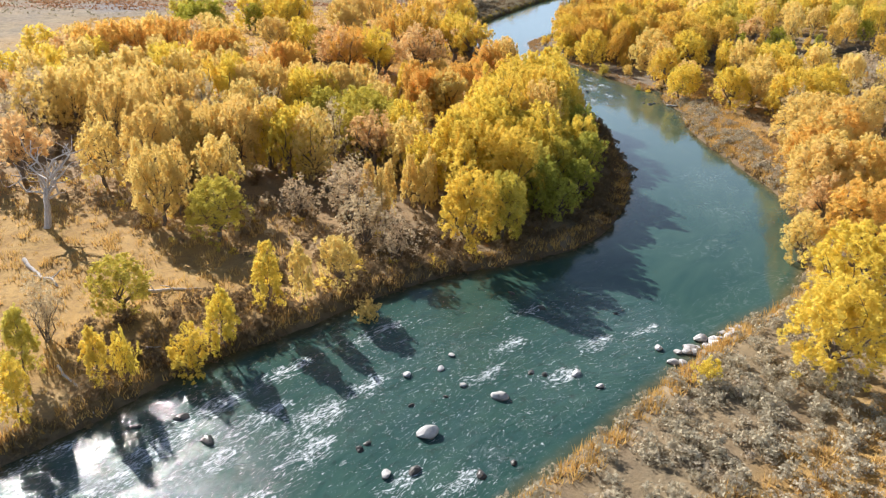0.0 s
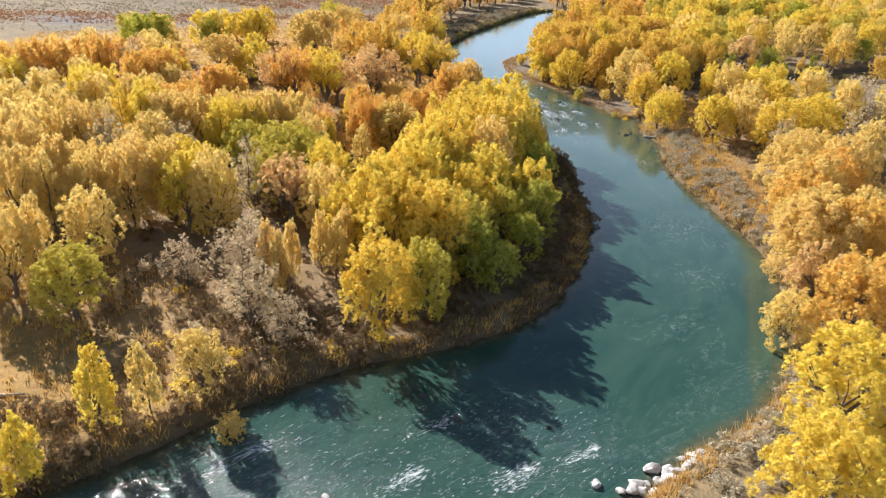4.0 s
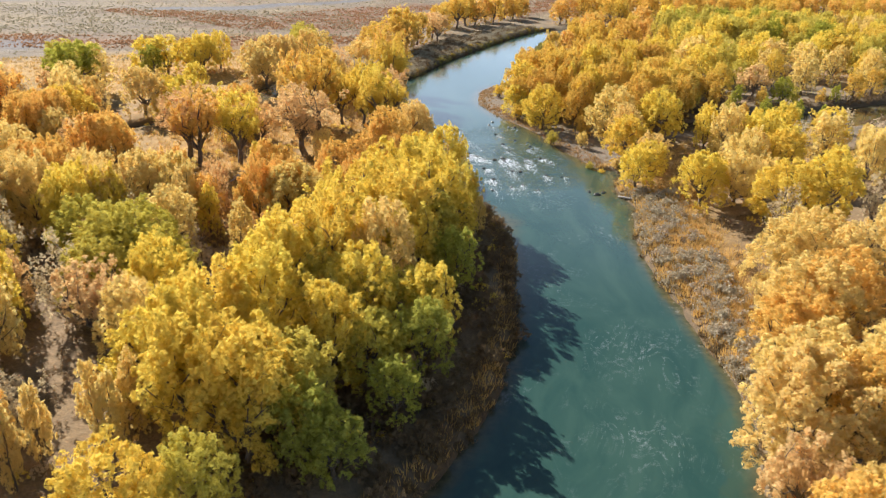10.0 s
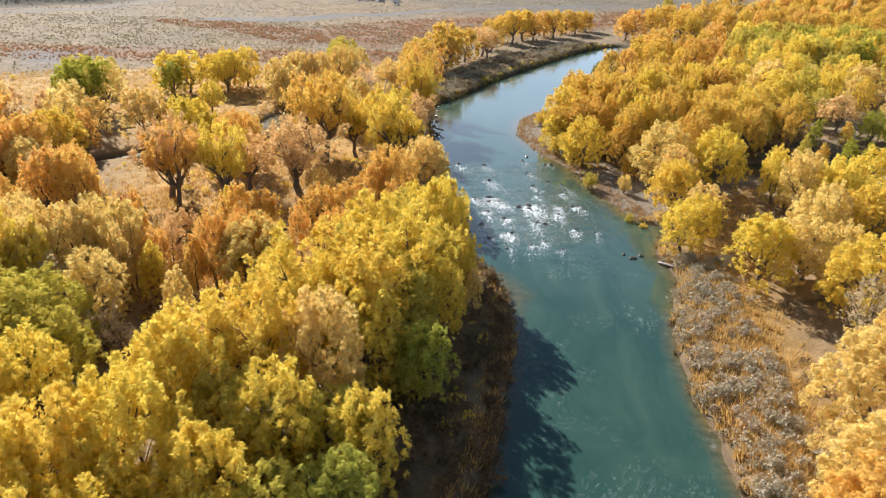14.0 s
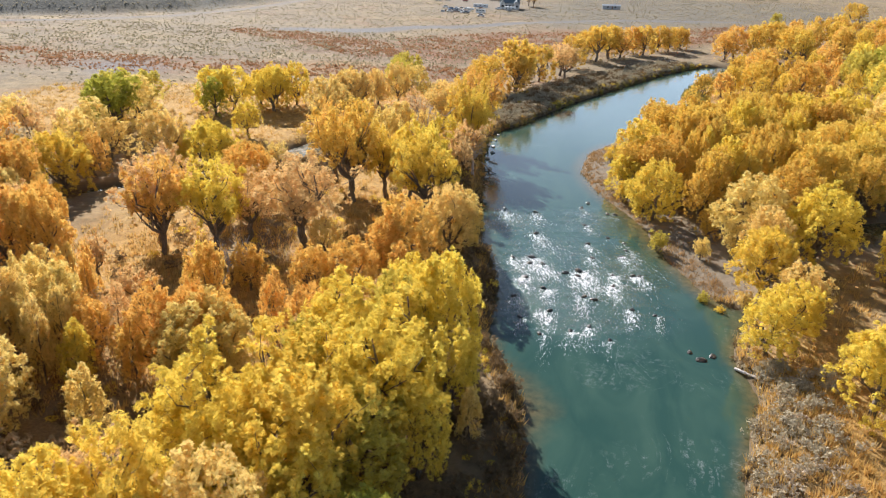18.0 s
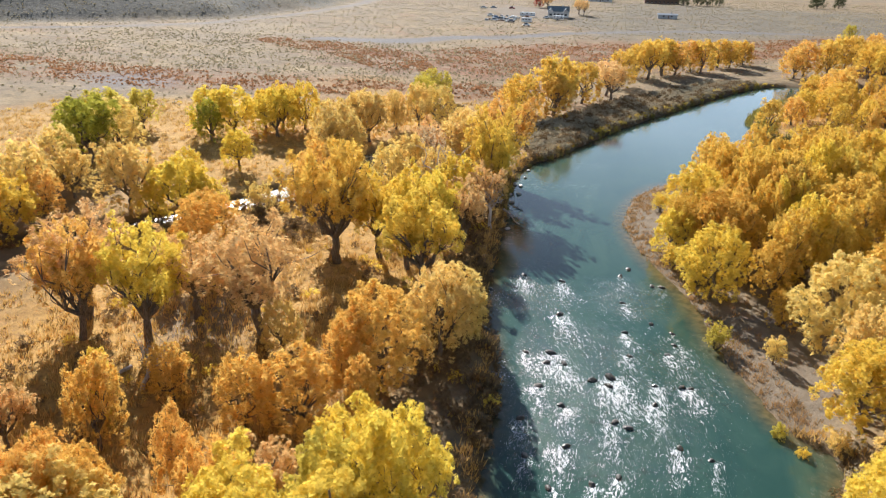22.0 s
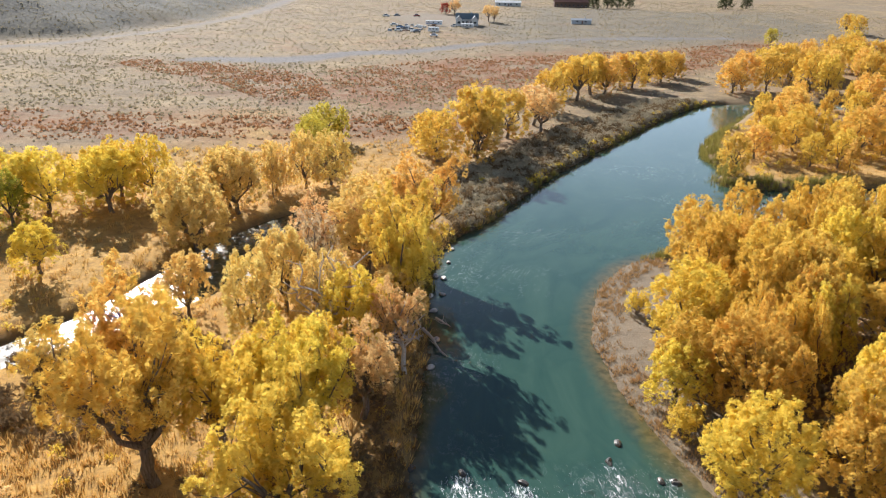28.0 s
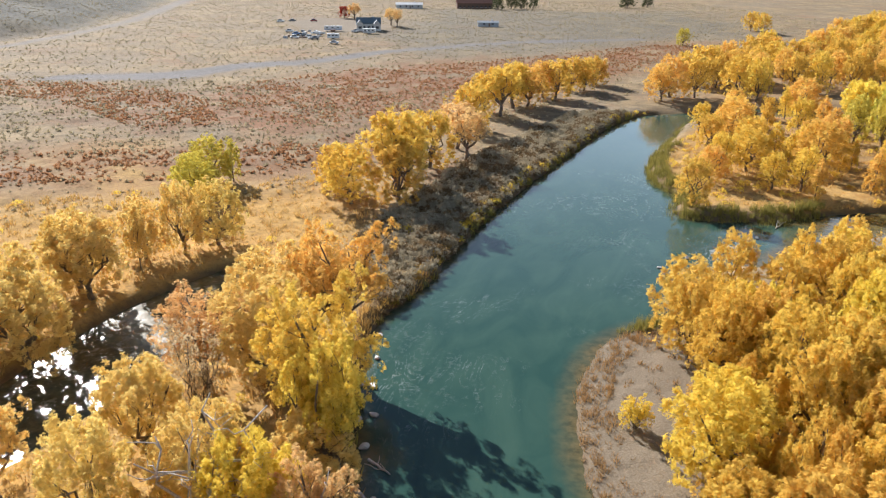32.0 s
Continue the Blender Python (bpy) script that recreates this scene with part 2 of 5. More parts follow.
    grey = n.mix(n.ramp(mid, 0.3, 0.7), (0.13, 0.122, 0.118), (0.185, 0.173, 0.167))
    c = n.mix(wash, c, grey)
    c = n.mix(mud_shade, c, n.mix(n.ramp(fine, 0.3, 0.7), (0.075, 0.055, 0.035), (0.15, 0.11, 0.065)))
    h = n.math("ADD", n.math("MULTIPLY", fine, 0.35), mid)
    return n.surface(c, 0.95, n.bump(h, 0.7, 0.5), spec=0.15)


GROUND = ground_material()


def water_material():
    """Clear green river water: brown over the shallows, rippled along its flow, broken to foam behind the rocks of the rapids."""
    n = Nodes("water")
    uv = n.attr("flow").outputs["Vector"]
    stretch = n.node("ShaderNodeMapping")
    stretch.inputs["Scale"].default_value = (0.4, 1.0, 1.0)
    n.link(uv, stretch.inputs["Vector"])
    flow = stretch.outputs["Vector"]
    st = n.node("ShaderNodeSeparateColor")
    n.link(n.attr("state").outputs["Color"], st.inputs[0])
    shallow, rapid, plume = st.outputs
    swirl = n.noise(0.16, 4.0, flow, distortion=1.2)
    c = n.mix(n.ramp(swirl, 0.35, 0.68), (0.022, 0.060, 0.048), (0.038, 0.082, 0.062))
    bed = n.mix(n.ramp(n.noise(0.9, 5.0), 0.35, 0.65), (0.065, 0.055, 0.024), (0.14, 0.105, 0.045))
    c = n.mix(n.math("MULTIPLY", shallow, n.ramp(n.noise(0.25, 3.0), 0.2, 0.6, 0.55, 1.0)), c, bed)
    stones = n.ramp(n.noise(0.8, 3.0, rough=0.7), 0.56, 0.66)
    c = n.mix(n.math("MULTIPLY", n.math("MULTIPLY", stones, rapid), 0.6), c, (0.020, 0.030, 0.022))
    chop = n.math("ADD", n.noise(0.7, 3.0, flow, distortion=0.8), n.math("MULTIPLY", n.noise(2.2, 6.0, flow, 0.75, 0.5), 0.7))
    pull = n.node("ShaderNodeMapping")
    pull.inputs["Scale"].default_value = (0.38, 1.0, 1.0)
    n.link(uv, pull.inputs["Vector"])
    strands = n.noise(1.9, 7.0, pull.outputs["Vector"], 0.74, 2.2)
    lace = n.noise(2.8, 6.0, flow, 0.8, 1.0)
    c = n.mix(n.math("MULTIPLY", rapid, n.ramp(n.noise(0.5, 5.0, flow, 0.7, 1.0), 0.40, 0.66, 0.0, 0.55)), c, (0.032, 0.070, 0.070))
    level = n.ramp(plume, 0.0, 1.0, 0.64, 0.49)
    level = n.math("SUBTRACT", level, n.math("MULTIPLY", rapid, 0.09))
    foam = n.ramp(n.math("SUBTRACT", strands, level), 0.0, 0.10)
    foam = n.math("MULTIPLY", foam, n.ramp(n.math("ADD", lace, n.math("MULTIPLY", plume, 0.06)), 0.47, 0.56))
    foam = n.math("MULTIPLY", foam, n.ramp(n.math("ADD", rapid, plume), 0.03, 0.3))
    thread = n.ramp(n.math("ABSOLUTE", n.math("SUBTRACT", n.noise(0.24, 5.0, flow, 0.62, 2.4), 0.5)), 0.0, 0.045, 1.0, 0.0)
    thread = n.math("MULTIPLY", thread, n.ramp(n.noise(0.055, 3.0), 0.50, 0.66, 0.0, 0.32))
    foam = n.math("MAXIMUM", foam, n.math("MULTIPLY", thread, n.ramp(n.noise(0.9, 6.0, rough=0.85), 0.47, 0.66)))
    c = n.mix(n.math("MULTIPLY", foam, 0.95), c, (0.70, 0.73, 0.75))
    slough = n.attr("slough").outputs["Fac"]
    rough = n.math("ADD", n.ramp(foam, 0, 1, 0.05, 0.5), n.math("ADD", n.math("MULTIPLY", slough, n.ramp(n.noise(0.45, 5.0, rough=0.7), 0.40, 0.62, 0.14, 0.24)), n.math("MULTIPLY", rapid, 0.06)))
    b = n.node("ShaderNodeBump")
    n.link(n.ramp(n.math("MAXIMUM", rapid, n.math("MULTIPLY", slough, 0.06)), 0.0, 1.0, 0.06, 0.50), b.inputs["Strength"])
    b.inputs["Distance"].default_value = 0.24
    n.link(n.math("ADD", chop, n.math("MULTIPLY", foam, 0.5)), b.inputs["Height"])
    n.bsdf.inputs["IOR"].default_value = 1.33
    return n.surface(c, rough, b.outputs["Normal"], spec=n.math("SUBTRACT", 0.55, n.math("MULTIPLY", foam, 0.3)))


WATER = water_material()


def plain(name, color, rough=0.6, metal=0.0, spread=0.12):
    n = Nodes(name)
    dark = tuple(v * (1 - 2 * spread) for v in color)
    return n.surface(n.mix(n.ramp(n.noise(0.8, 5.0, n.coords()), 0.3, 0.75), color, dark), rough, metal=metal)


# ---- the plan: river, slough and side channel ----
LEFT_BANK = ((-150, -40), (-80, 12), (-50, 38), (-37, 49), (-29, 60), (-23, 67), (-14, 75), (-5, 84), (9, 92), (18, 97), (24.5, 104), (30, 116), (33.5, 130), (34.5, 145),
             (35, 160), (32, 174), (28, 181), (25, 190), (24, 200), (20, 213), (14, 230), (11, 248), (8, 262), (4, 280), (3.5, 297), (9, 311), (16, 338), (24, 362), (36, 393), (50, 428), (61, 446), (74, 452), (110, 466), (170, 470), (240, 500))
RIGHT_BANK = ((-110, -90), (-45, -20), (-10, 28), (8, 48), (16, 56), (25, 66), (35, 76), (43, 82), (50, 92), (56, 108), (58.5, 122), (57.5, 136), (56, 150), (55.5, 165), (58, 182), (56.5, 192), (59, 204),
              (54, 208), (48, 221), (42, 238), (34, 253), (29.5, 268), (29.5, 280), (33, 293), (40, 300), (47, 304), (52, 316), (70, 334), (78, 346), (56, 347), (57, 360), (54, 376), (57, 392), (66, 414), (78, 438), (112, 448), (172, 452), (250, 484))
SLOUGH = ((-70, 205, 1.2), (-50, 230, 2.4), (-37, 252, 4.4), (-31.5, 268, 6.6), (-28.5, 283, 7.6), (-25, 297, 6.8), (-21, 310, 4.0))
SIDE_CHANNEL = ((62, 330, 8), (80, 343, 7), (104, 352, 6), (140, 362, 6), (190, 352, 6))
POND = ((78, 243, 4), (100, 252, 7), (122, 258, 9), (150, 276, 7), (190, 300, 6))


def smooth(points, n=6):
    """A Catmull-Rom line through the points."""
    p = np.array(points, float)
    p = np.vstack((2 * p[0] - p[1], p, 2 * p[-1] - p[-2]))
    t = np.linspace(0, 1, n, endpoint=False)[:, None]
    rows = [0.5 * (2 * p[i] + (p[i + 1] - p[i - 1]) * t + (2 * p[i - 1] - 5 * p[i] + 4 * p[i + 1] - p[i + 2]) * t ** 2 + (3 * p[i] - p[i - 1] - 3 * p[i + 1] + p[i + 2]) * t ** 3) for i in range(1, len(p) - 2)]
    return np.vstack(rows + [p[-2:-1]])


LEFT, RIGHT = smooth(LEFT_BANK, 4), smooth(RIGHT_BANK, 4)
RIVER = np.vstack((LEFT, RIGHT[::-1]))


def to_line(x, y, line, closed=False):
    """Distance of places to a line, with the arc length and the side of the nearest point."""
    best, arc, side, run = np.full(x.shape, 1e9), np.zeros(x.shape), np.zeros(x.shape), 0.0
    ends = np.roll(line, -1, 0) if closed else line[1:]
    for a, b in zip(line, ends):
        d = b - a
        length = math.hypot(*d)
        if length < 1e-9:
            continue
        u = np.clip(((x - a[0]) * d[0] + (y - a[1]) * d[1]) / length ** 2, 0, 1)
        r = np.hypot(x - a[0] - u * d[0], y - a[1] - u * d[1])
        near = r < best
        best[near] = r[near]
        arc[near] = (run + u * length)[near]
        side[near] = (((x - a[0]) * d[1] - (y - a[1]) * d[0]) / length)[near]
        run += length
    return best, arc, side


def inside(x, y, ring):
    """Which places lie in a closed ring."""
    odd = np.zeros(x.shape, bool)
    for (x0, y0), (x1, y1) in zip(ring, np.roll(np.asarray(ring, float), -1, 0)):
        if y0 != y1:
            odd ^= ((y0 > y) != (y1 > y)) & (x < (x1 - x0) * (y - y0) / (y1 - y0) + x0)
    return odd


def band(x, y, spine):
    """Signed distance to a channel of varying half width: negative in its water."""
    line = smooth(spine, 3)
    best = np.full(x.shape, 1e9)
    for a, b in zip(line, line[1:]):
        d = b[:2] - a[:2]
        u = np.clip(((x - a[0]) * d[0] + (y - a[1]) * d[1]) / (d @ d), 0, 1)
        best = np.minimum(best, np.hypot(x - a[0] - u * d[0], y - a[1] - u * d[1]) - (a[2] + u * (b[2] - a[2])))
    return best


def wavy(x, y, scale, seed=0.0):
    """Cheap smooth noise from sines, about -1 to 1."""
    x, y = x / scale + seed, y / scale - 1.7 * seed
    return (np.sin(x * 1.3 + 1.1 * np.sin(y * 0.9 + seed)) + np.sin(y * 1.7 + 1.3 * np.sin(x * 0.8)) + 0.6 * np.sin(2.9 * x - 2.3 * y + seed) + 0.5 * np.sin(3.7 * y + 3.1 * x)) / 3.1


def to_river(x, y):
    """Signed distance to the smooth river banks: exact near them, coarse far off."""
    d = to_line(x, y, RIVER if len(x) < 60 else RIVER[::6], True)[0]
    if len(x) >= 60:
        near = d < 24
        if near.any():
            d[near] = to_line(x[near], y[near], RIVER, True)[0]
    return d * np.where(inside(x, y, RIVER), -1, 1)


def shore(x, y):
    """Signed distance to the water's edge: positive on land."""
    x, y = np.atleast_1d(np.asarray(x, float)), np.atleast_1d(np.asarray(y, float))
    d = to_river(x, y)
    d += 0.45 * wavy(x, y, 5.0) + 0.25 * wavy(x, y, 2.6, 3.0)
    for spine in (SLOUGH, SIDE_CHANNEL, POND):
        d = np.minimum(d, band(x, y, spine) + 0.3 * wavy(x, y, 3.0))
    return d


BAR = np.array(((28, 262), (29, 283), (34, 296), (44, 303), (50, 300), (44, 285), (41, 268), (46, 250), (52, 236), (64, 240), (66, 228), (60, 212), (54, 207), (46, 222), (36, 248)), float)


HILLSIDE = np.array(((-1200, 330), (-420, 385), (-320, 430), (-268, 480), (-234, 522), (-228, 600), (-236, 670), (-260, 790), (-330, 1000), (-1200, 1100)), float)
HILL_FOOT = np.array(((-1200, 330), (-420, 385), (-320, 430), (-268, 480), (-234, 522), (-228, 600), (-236, 670), (-260, 790), (-330, 1000), (-500, 1500)), float)
HILL_RING = np.vstack((HILL_FOOT, ((-4000, 1500), (-4000, 330))))


def height(x, y, d=None):
    """The ground's height above the water."""
    x, y = np.atleast_1d(np.asarray(x, float)), np.atleast_1d(np.asarray(y, float))
    d = shore(x, y) if d is None else d
    low = np.zeros(x.shape)
    by = (x > 22) & (x < 72) & (y > 201) & (y < 309)
    if by.any():
        low[by] = np.where(inside(x[by], y[by], BAR), 1.0, np.clip(1 - to_line(x[by], y[by], BAR, True)[0] / 4.0, 0, 1))
    steep = 1.5 - 1.05 * low
    bank = np.where(d > 0, steep * (1 - np.exp(-np.maximum(d, 0) / (0.9 + 2.5 * low))), np.maximum(d * (0.5 - 0.3 * low), -1.5))
    rise = np.clip(d / 6.0, 0, 1) * (0.35 * wavy(x, y, 9.0) + 0.18 * wavy(x, y, 3.1, 5.0) + 0.010 * np.clip(d - 30, 0, 300))
    hill, up = np.zeros(x.shape), inside(x, y, HILL_RING)
    if up.any():
        foot = to_line(x[up], y[up], HILL_FOOT)[0]
        hill[up] = np.minimum(0.31 * foot * np.clip(foot / 12, 0, 1), 120) * (1 + 0.16 * wavy(x[up], y[up], 26))
    return bank + rise + hill


def tri_mesh(name, verts, material):
    """A mesh of loose triangles, three verts each."""
    n = len(verts)
    me = bpy.data.meshes.new(name)
    me.vertices.add(n), me.loops.add(n), me.polygons.add(n // 3)
    me.vertices.foreach_set("co", np.asarray(verts, np.float32).ravel())
    me.loops.foreach_set("vertex_index", np.arange(n, dtype=np.int32))
    me.polygons.foreach_set("loop_start", np.arange(0, n, 3, dtype=np.int32))
    me.materials.append(material)
    me.update(calc_edges=True)
    return me


def link_mesh(name, verts, faces, material, smooth_shade=False):
    me = bpy.data.meshes.new(name)
    me.from_pydata(verts, [], faces)
    me.materials.append(material)
    if smooth_shade:
        me.polygons.foreach_set("use_smooth", [True] * len(me.polygons))
    me.update()
    return me


def widen(start, end, step=6.0, grow=1.3):
    """Grid lines from start out to end, ever wider."""
    out = [float(start)]
    while out[-1] < end:
        step *= grow
        out.append(out[-1] + step)
    return out


def sheet(xs, ys):
    X, Y = np.meshgrid(xs, ys)
    i = np.arange(len(xs) * len(ys)).reshape(len(ys), len(xs))
    faces = np.stack((i[:-1, :-1], i[:-1, 1:], i[1:, 1:], i[1:, :-1]), -1).reshape(-1, 4)
    return X.ravel(), Y.ravel(), faces


def fill_attr(me, name, r, g, b):
    a = me.attributes.new(name, "FLOAT_COLOR", "POINT")
    a.data.foreach_set("color", np.stack((r, g, b, np.ones(len(r))), -1).ravel().astype(np.float32))


def soft(d, width):
    return np.clip(0.5 - d / width, 0, 1)


WASH = ((-150, 466, 2), (-138, 474, 7), (-108, 484, 9), (-92, 512, 7), (-64, 534, 6), (-36, 575, 5), (19, 622, 5), (90, 650, 5))
TRACK = ((-520, 330, 4), (-420, 362, 4), (-310, 410, 4), (-245, 470, 4), (-225, 522, 4), (-217, 584, 4), (-226, 687, 5), (-274, 878, 6), (-300, 960, 8))
YARD = np.array(((-128, 700), (-118, 738), (-92, 742), (-56, 700), (-60, 668), (-84, 640), (-100, 655)), float)
RUST_FIELD = np.array(((-170, 462), (-110, 462), (-78, 442), (-58, 405), (-78, 396), (-108, 422), (-165, 446)), float)
RUST_BEND = np.array(((-82, 462), (-45, 512), (20, 560), (95, 625), (130, 640), (70, 530), (20, 470), (-14, 420), (-40, 410), (-66, 425)), float)
RUST_EDGE = np.array(((-330, 350), (-150, 362), (-90, 372), (-50, 380), (-20, 400), (-4, 385), (-30, 362), (-80, 345), (-120, 330), (-330, 310)), float)
PLAYA = np.array(((-162, 334), (-150, 358), (-126, 342), (-124, 331), (-144, 320)), float)
PALE_FLAT = np.array(((-92, 369), (-67, 390), (-48, 362), (-56, 350), (-74, 349)), float)
SAND = np.array(((-27, 203), (-20, 213), (-9, 208), (-9, 199), (-18, 196)), float)
STRAW = np.array(((-140, 235), (-60, 250), (-45, 195), (-28, 162), (0, 150), (14, 172), (8, 230), (2, 300), (4, 330), (-10, 365), (-60, 345), (-140, 300)), float)
STRAW_LEFT = np.array(((-120, 40), (-50, 46), (-25, 70), (-5, 90), (-30, 110), (-70, 118), (-140, 110)), float)
STRAW_RIGHT = np.array(((60, 70), (62, 130), (60, 200), (80, 230), (70, 180), (74, 120), (70, 60), (30, 40), (18, 44)), float)

xs = np.concatenate((np.arange(-106, 172, 1.0), np.arange(172, 420, 6.0)))
xs = np.concatenate((-np.array(widen(500, 4200))[::-1], np.arange(-500, -106, 6.0), xs, widen(420, 4200)))
ys = np.concatenate((-np.array(widen(40, 1500))[::-1], np.arange(-40, 28, 6.0), np.arange(28, 450, 1.0), np.arange(450, 1100, 6.0), widen(1100, 4600)))
gx, gy, gf = sheet(xs, ys)
gd = shore(gx, gy)
gz = height(gx, gy, gd)
gz = np.where(gd > 40, gz, gz + np.clip(gd, 0, 1) * np.random.uniform(-0.06, 0.06, len(gz)))
ground = new("ground", link_mesh("ground", np.stack((gx, gy, gz), -1), gf.tolist(), GROUND, True))
tagged(ground, "dry straw-coloured flood plain with eroded earth banks", "ground", kind="structure")


def zone_of(ring, width):
    out = np.zeros(len(gx))
    (x0, y0), (x1, y1) = ring.min(0) - width, ring.max(0) + width
    by = (gx > x0) & (gx < x1) & (gy > y0) & (gy < y1)
    x, y = gx[by], gy[by]
    d = to_line(x, y, ring, True)[0] * np.where(inside(x, y, ring), -1, 1)
    out[by] = soft(d + width * 0.4 * wavy(x, y, width * 1.5), width)
    return out


g_gravel = np.clip(zone_of(BAR, 3.0) + zone_of(YARD, 8.0) + 0.8 * zone_of(SAND, 5.0), 0, 1)
g_wash = np.clip(soft(band(gx, gy, WASH) + 3 * wavy(gx, gy, 12), 4.0) + 0.8 * soft(band(gx, gy, TRACK), 5.0) + 0.8 * zone_of(PLAYA, 12.0), 0, 1)
ISLAND = np.array(((56, 350), (80, 350), (110, 360), (134, 400), (112, 442), (82, 436), (68, 412), (57, 382)), float)
g_straw = np.clip(zone_of(PALE_FLAT, 14.0) * 0.6 + zone_of(ISLAND, 4.0) * 0.8 + zone_of(STRAW, 25.0) + zone_of(STRAW_RIGHT, 8.0) * 1.0 + zone_of(STRAW_LEFT, 14.0) * 0.75, 0, 1)
SHADED_WOOD = np.array(((70, 234), (100, 238), (135, 250), (170, 278), (160, 296), (120, 274), (94, 264), (78, 256)), float)
# wet bank mud; its dark tone also paints the tree shade by the pond
g_mud_shade = 0.7 * zone_of(SHADED_WOOD, 8.0) + np.where(gd < 2.5, np.clip((0.9 - gd) / 0.8, 0, 0.85), 0) * (1 - zone_of(BAR, 5.0) * np.clip(gd * 2 + 0.5, 0, 1))
SAGE_PLAIN = np.array(((-20, 560), (60, 605), (180, 690), (160, 860), (-40, 850), (-50, 640)), float)
g_sage = np.clip(zone_of(HILLSIDE, 20.0) * 0.9 + zone_of(SAGE_PLAIN, 40.0) * 0.55, 0, 1)
FOREST = np.array(((-100, 104), (-60, 108), (-26, 84), (2, 92), (24, 108), (32, 135), (30, 172), (20, 190), (8, 166), (-4, 156), (-34, 168), (-54, 205), (-80, 250), (-130, 240)), float)
BAR_WOOD = np.array(((42, 262), (54, 240), (76, 232), (110, 275), (90, 330), (50, 302)), float)
RIGHT_WOOD = np.array(((62, 86), (110, 70), (130, 160), (125, 235), (84, 225), (68, 165)), float)
FAR_WOOD = np.array(((78, 460), (110, 352), (94, 330), (180, 310), (420, 520), (430, 820), (140, 580)), float)
g_litter = np.clip(zone_of(FOREST, 10.0) * 0.7 + zone_of(BAR_WOOD, 5.0) + zone_of(RIGHT_WOOD, 8.0) * 0.8 + zone_of(FAR_WOOD, 10.0) * 0.8, 0, 1)
lit = ground.data.attributes.new("litter", "FLOAT", "POINT")
lit.data.foreach_set("value", g_litter.astype(np.float32))
fill_attr(ground.data, "zone", g_gravel, np.clip(zone_of(RUST_FIELD, 26.0) + zone_of(RUST_BEND, 26.0) + 0.8 * zone_of(RUST_EDGE, 24.0), 0, 1), g_wash)
fill_attr(ground.data, "extra", g_straw, np.clip(g_mud_shade, 0, 0.9), g_sage)

# ---- water ----
RAPIDS = ((2, 62, 26), (18, 74, 14), (-25, 52, 22), (36, 201, 16), (30, 214, 15), (42, 214, 11), (22, 229, 9), (34, 234, 9), (58, 331, 9))
# white plumes behind rocks: place, length downstream, width
PLUMES_UP = ((24, 236, 6, 2.6), (26, 225, 7, 2.8), (27, 214, 9, 3.4), (35, 211, 9, 4.0), (34, 232, 5, 1.4), (38, 227, 5, 1.5), (35, 223, 5, 1.5), (41, 225, 5, 1.3), (36, 217, 5, 1.6),
             (42, 222, 4, 1.2), (18, 236, 6, 2.4), (15, 229, 6, 2.2), (21, 210, 7, 2.6), (40, 211, 5, 1.6), (43, 212, 5, 1.4), (41, 219, 4, 1.4), (32, 241, 4, 1.0), (38, 240, 4, 1.0), (24, 213, 6, 2.0))
PLUMES_DOWN = ((29, 212, 6, 2.2), (35, 209, 6, 2.4), (27, 206, 6, 2.2), (27, 199, 7, 2.2), (32, 196, 7, 2.2), (38, 193, 6, 1.6), (44, 212, 4, 1.4), (40, 207, 5, 1.8), (47, 199, 5, 1.3), (33, 189, 7, 1.6),
               (36, 191, 6, 1.6), (41, 190, 6, 1.4), (29, 193, 6, 1.6), (43, 200, 5, 1.4), (36, 202, 6, 2.0), (31, 203, 6, 2.0), (57, 331, 6, 1.4), (62, 335, 5, 1.4), (68, 340, 5, 1.2))
PLUMES_FIRST = ((-10, 59, 7, 3.0), (-10, 54, 6, 3.0), (-20, 60, 8, 2.4), (-23, 54, 8, 3.0), (-15, 59, 8, 2.4), (6, 66, 4, 1.6), (12, 80, 5, 1.2), (19, 73, 4, 1.6), (25, 76, 4, 1.0), (-5, 75, 6, 1.6),
                (-14, 67, 7, 1.8), (3, 50, 4, 2.0), (-2, 50, 4, 1.8), (-14, 47, 7, 2.6), (-26, 49, 8, 3.0), (-32, 53, 8, 2.0), (14, 66, 4, 1.8), (9, 72, 4, 1.6), (-18, 52, 7, 2.4), (-6, 64, 5, 1.6))
MID = smooth(((-130, -65), (-62, -2), (-20, 42), (0, 66), (22, 84), (40, 104), (46, 130), (46, 160), (43, 182), (40, 204), (30, 228), (20, 255), (17, 280), (22, 305), (34, 340), (42, 372), (54, 405), (66, 438), (110, 457), (172, 461), (245, 492)), 5)
wx, wy, wf = sheet(np.arange(-150, 250.1, 1.0), np.arange(-90, 500.1, 1.0))
wd = shore(wx, wy)
keep = (wd < 3.0)
keep_face = keep[wf].any(1)
used = np.unique(wf[keep_face])
renum = np.full(len(wx), -1)
renum[used] = np.arange(len(used))
wx, wy, wd, wf = wx[used], wy[used], wd[used], renum[wf[keep_face]]
_, warc, wside = to_line(wx, wy, MID)
rapid = np.zeros(len(wx))
for cx, cy, r in RAPIDS:
    rapid = np.maximum(rapid, np.clip(1.25 * (1 - ((wx - cx) ** 2 + (wy - cy) ** 2) / r ** 2), 0, 1))
rapid *= np.clip(-wd / 3.0, 0, 1)
plume = np.zeros(len(wx))
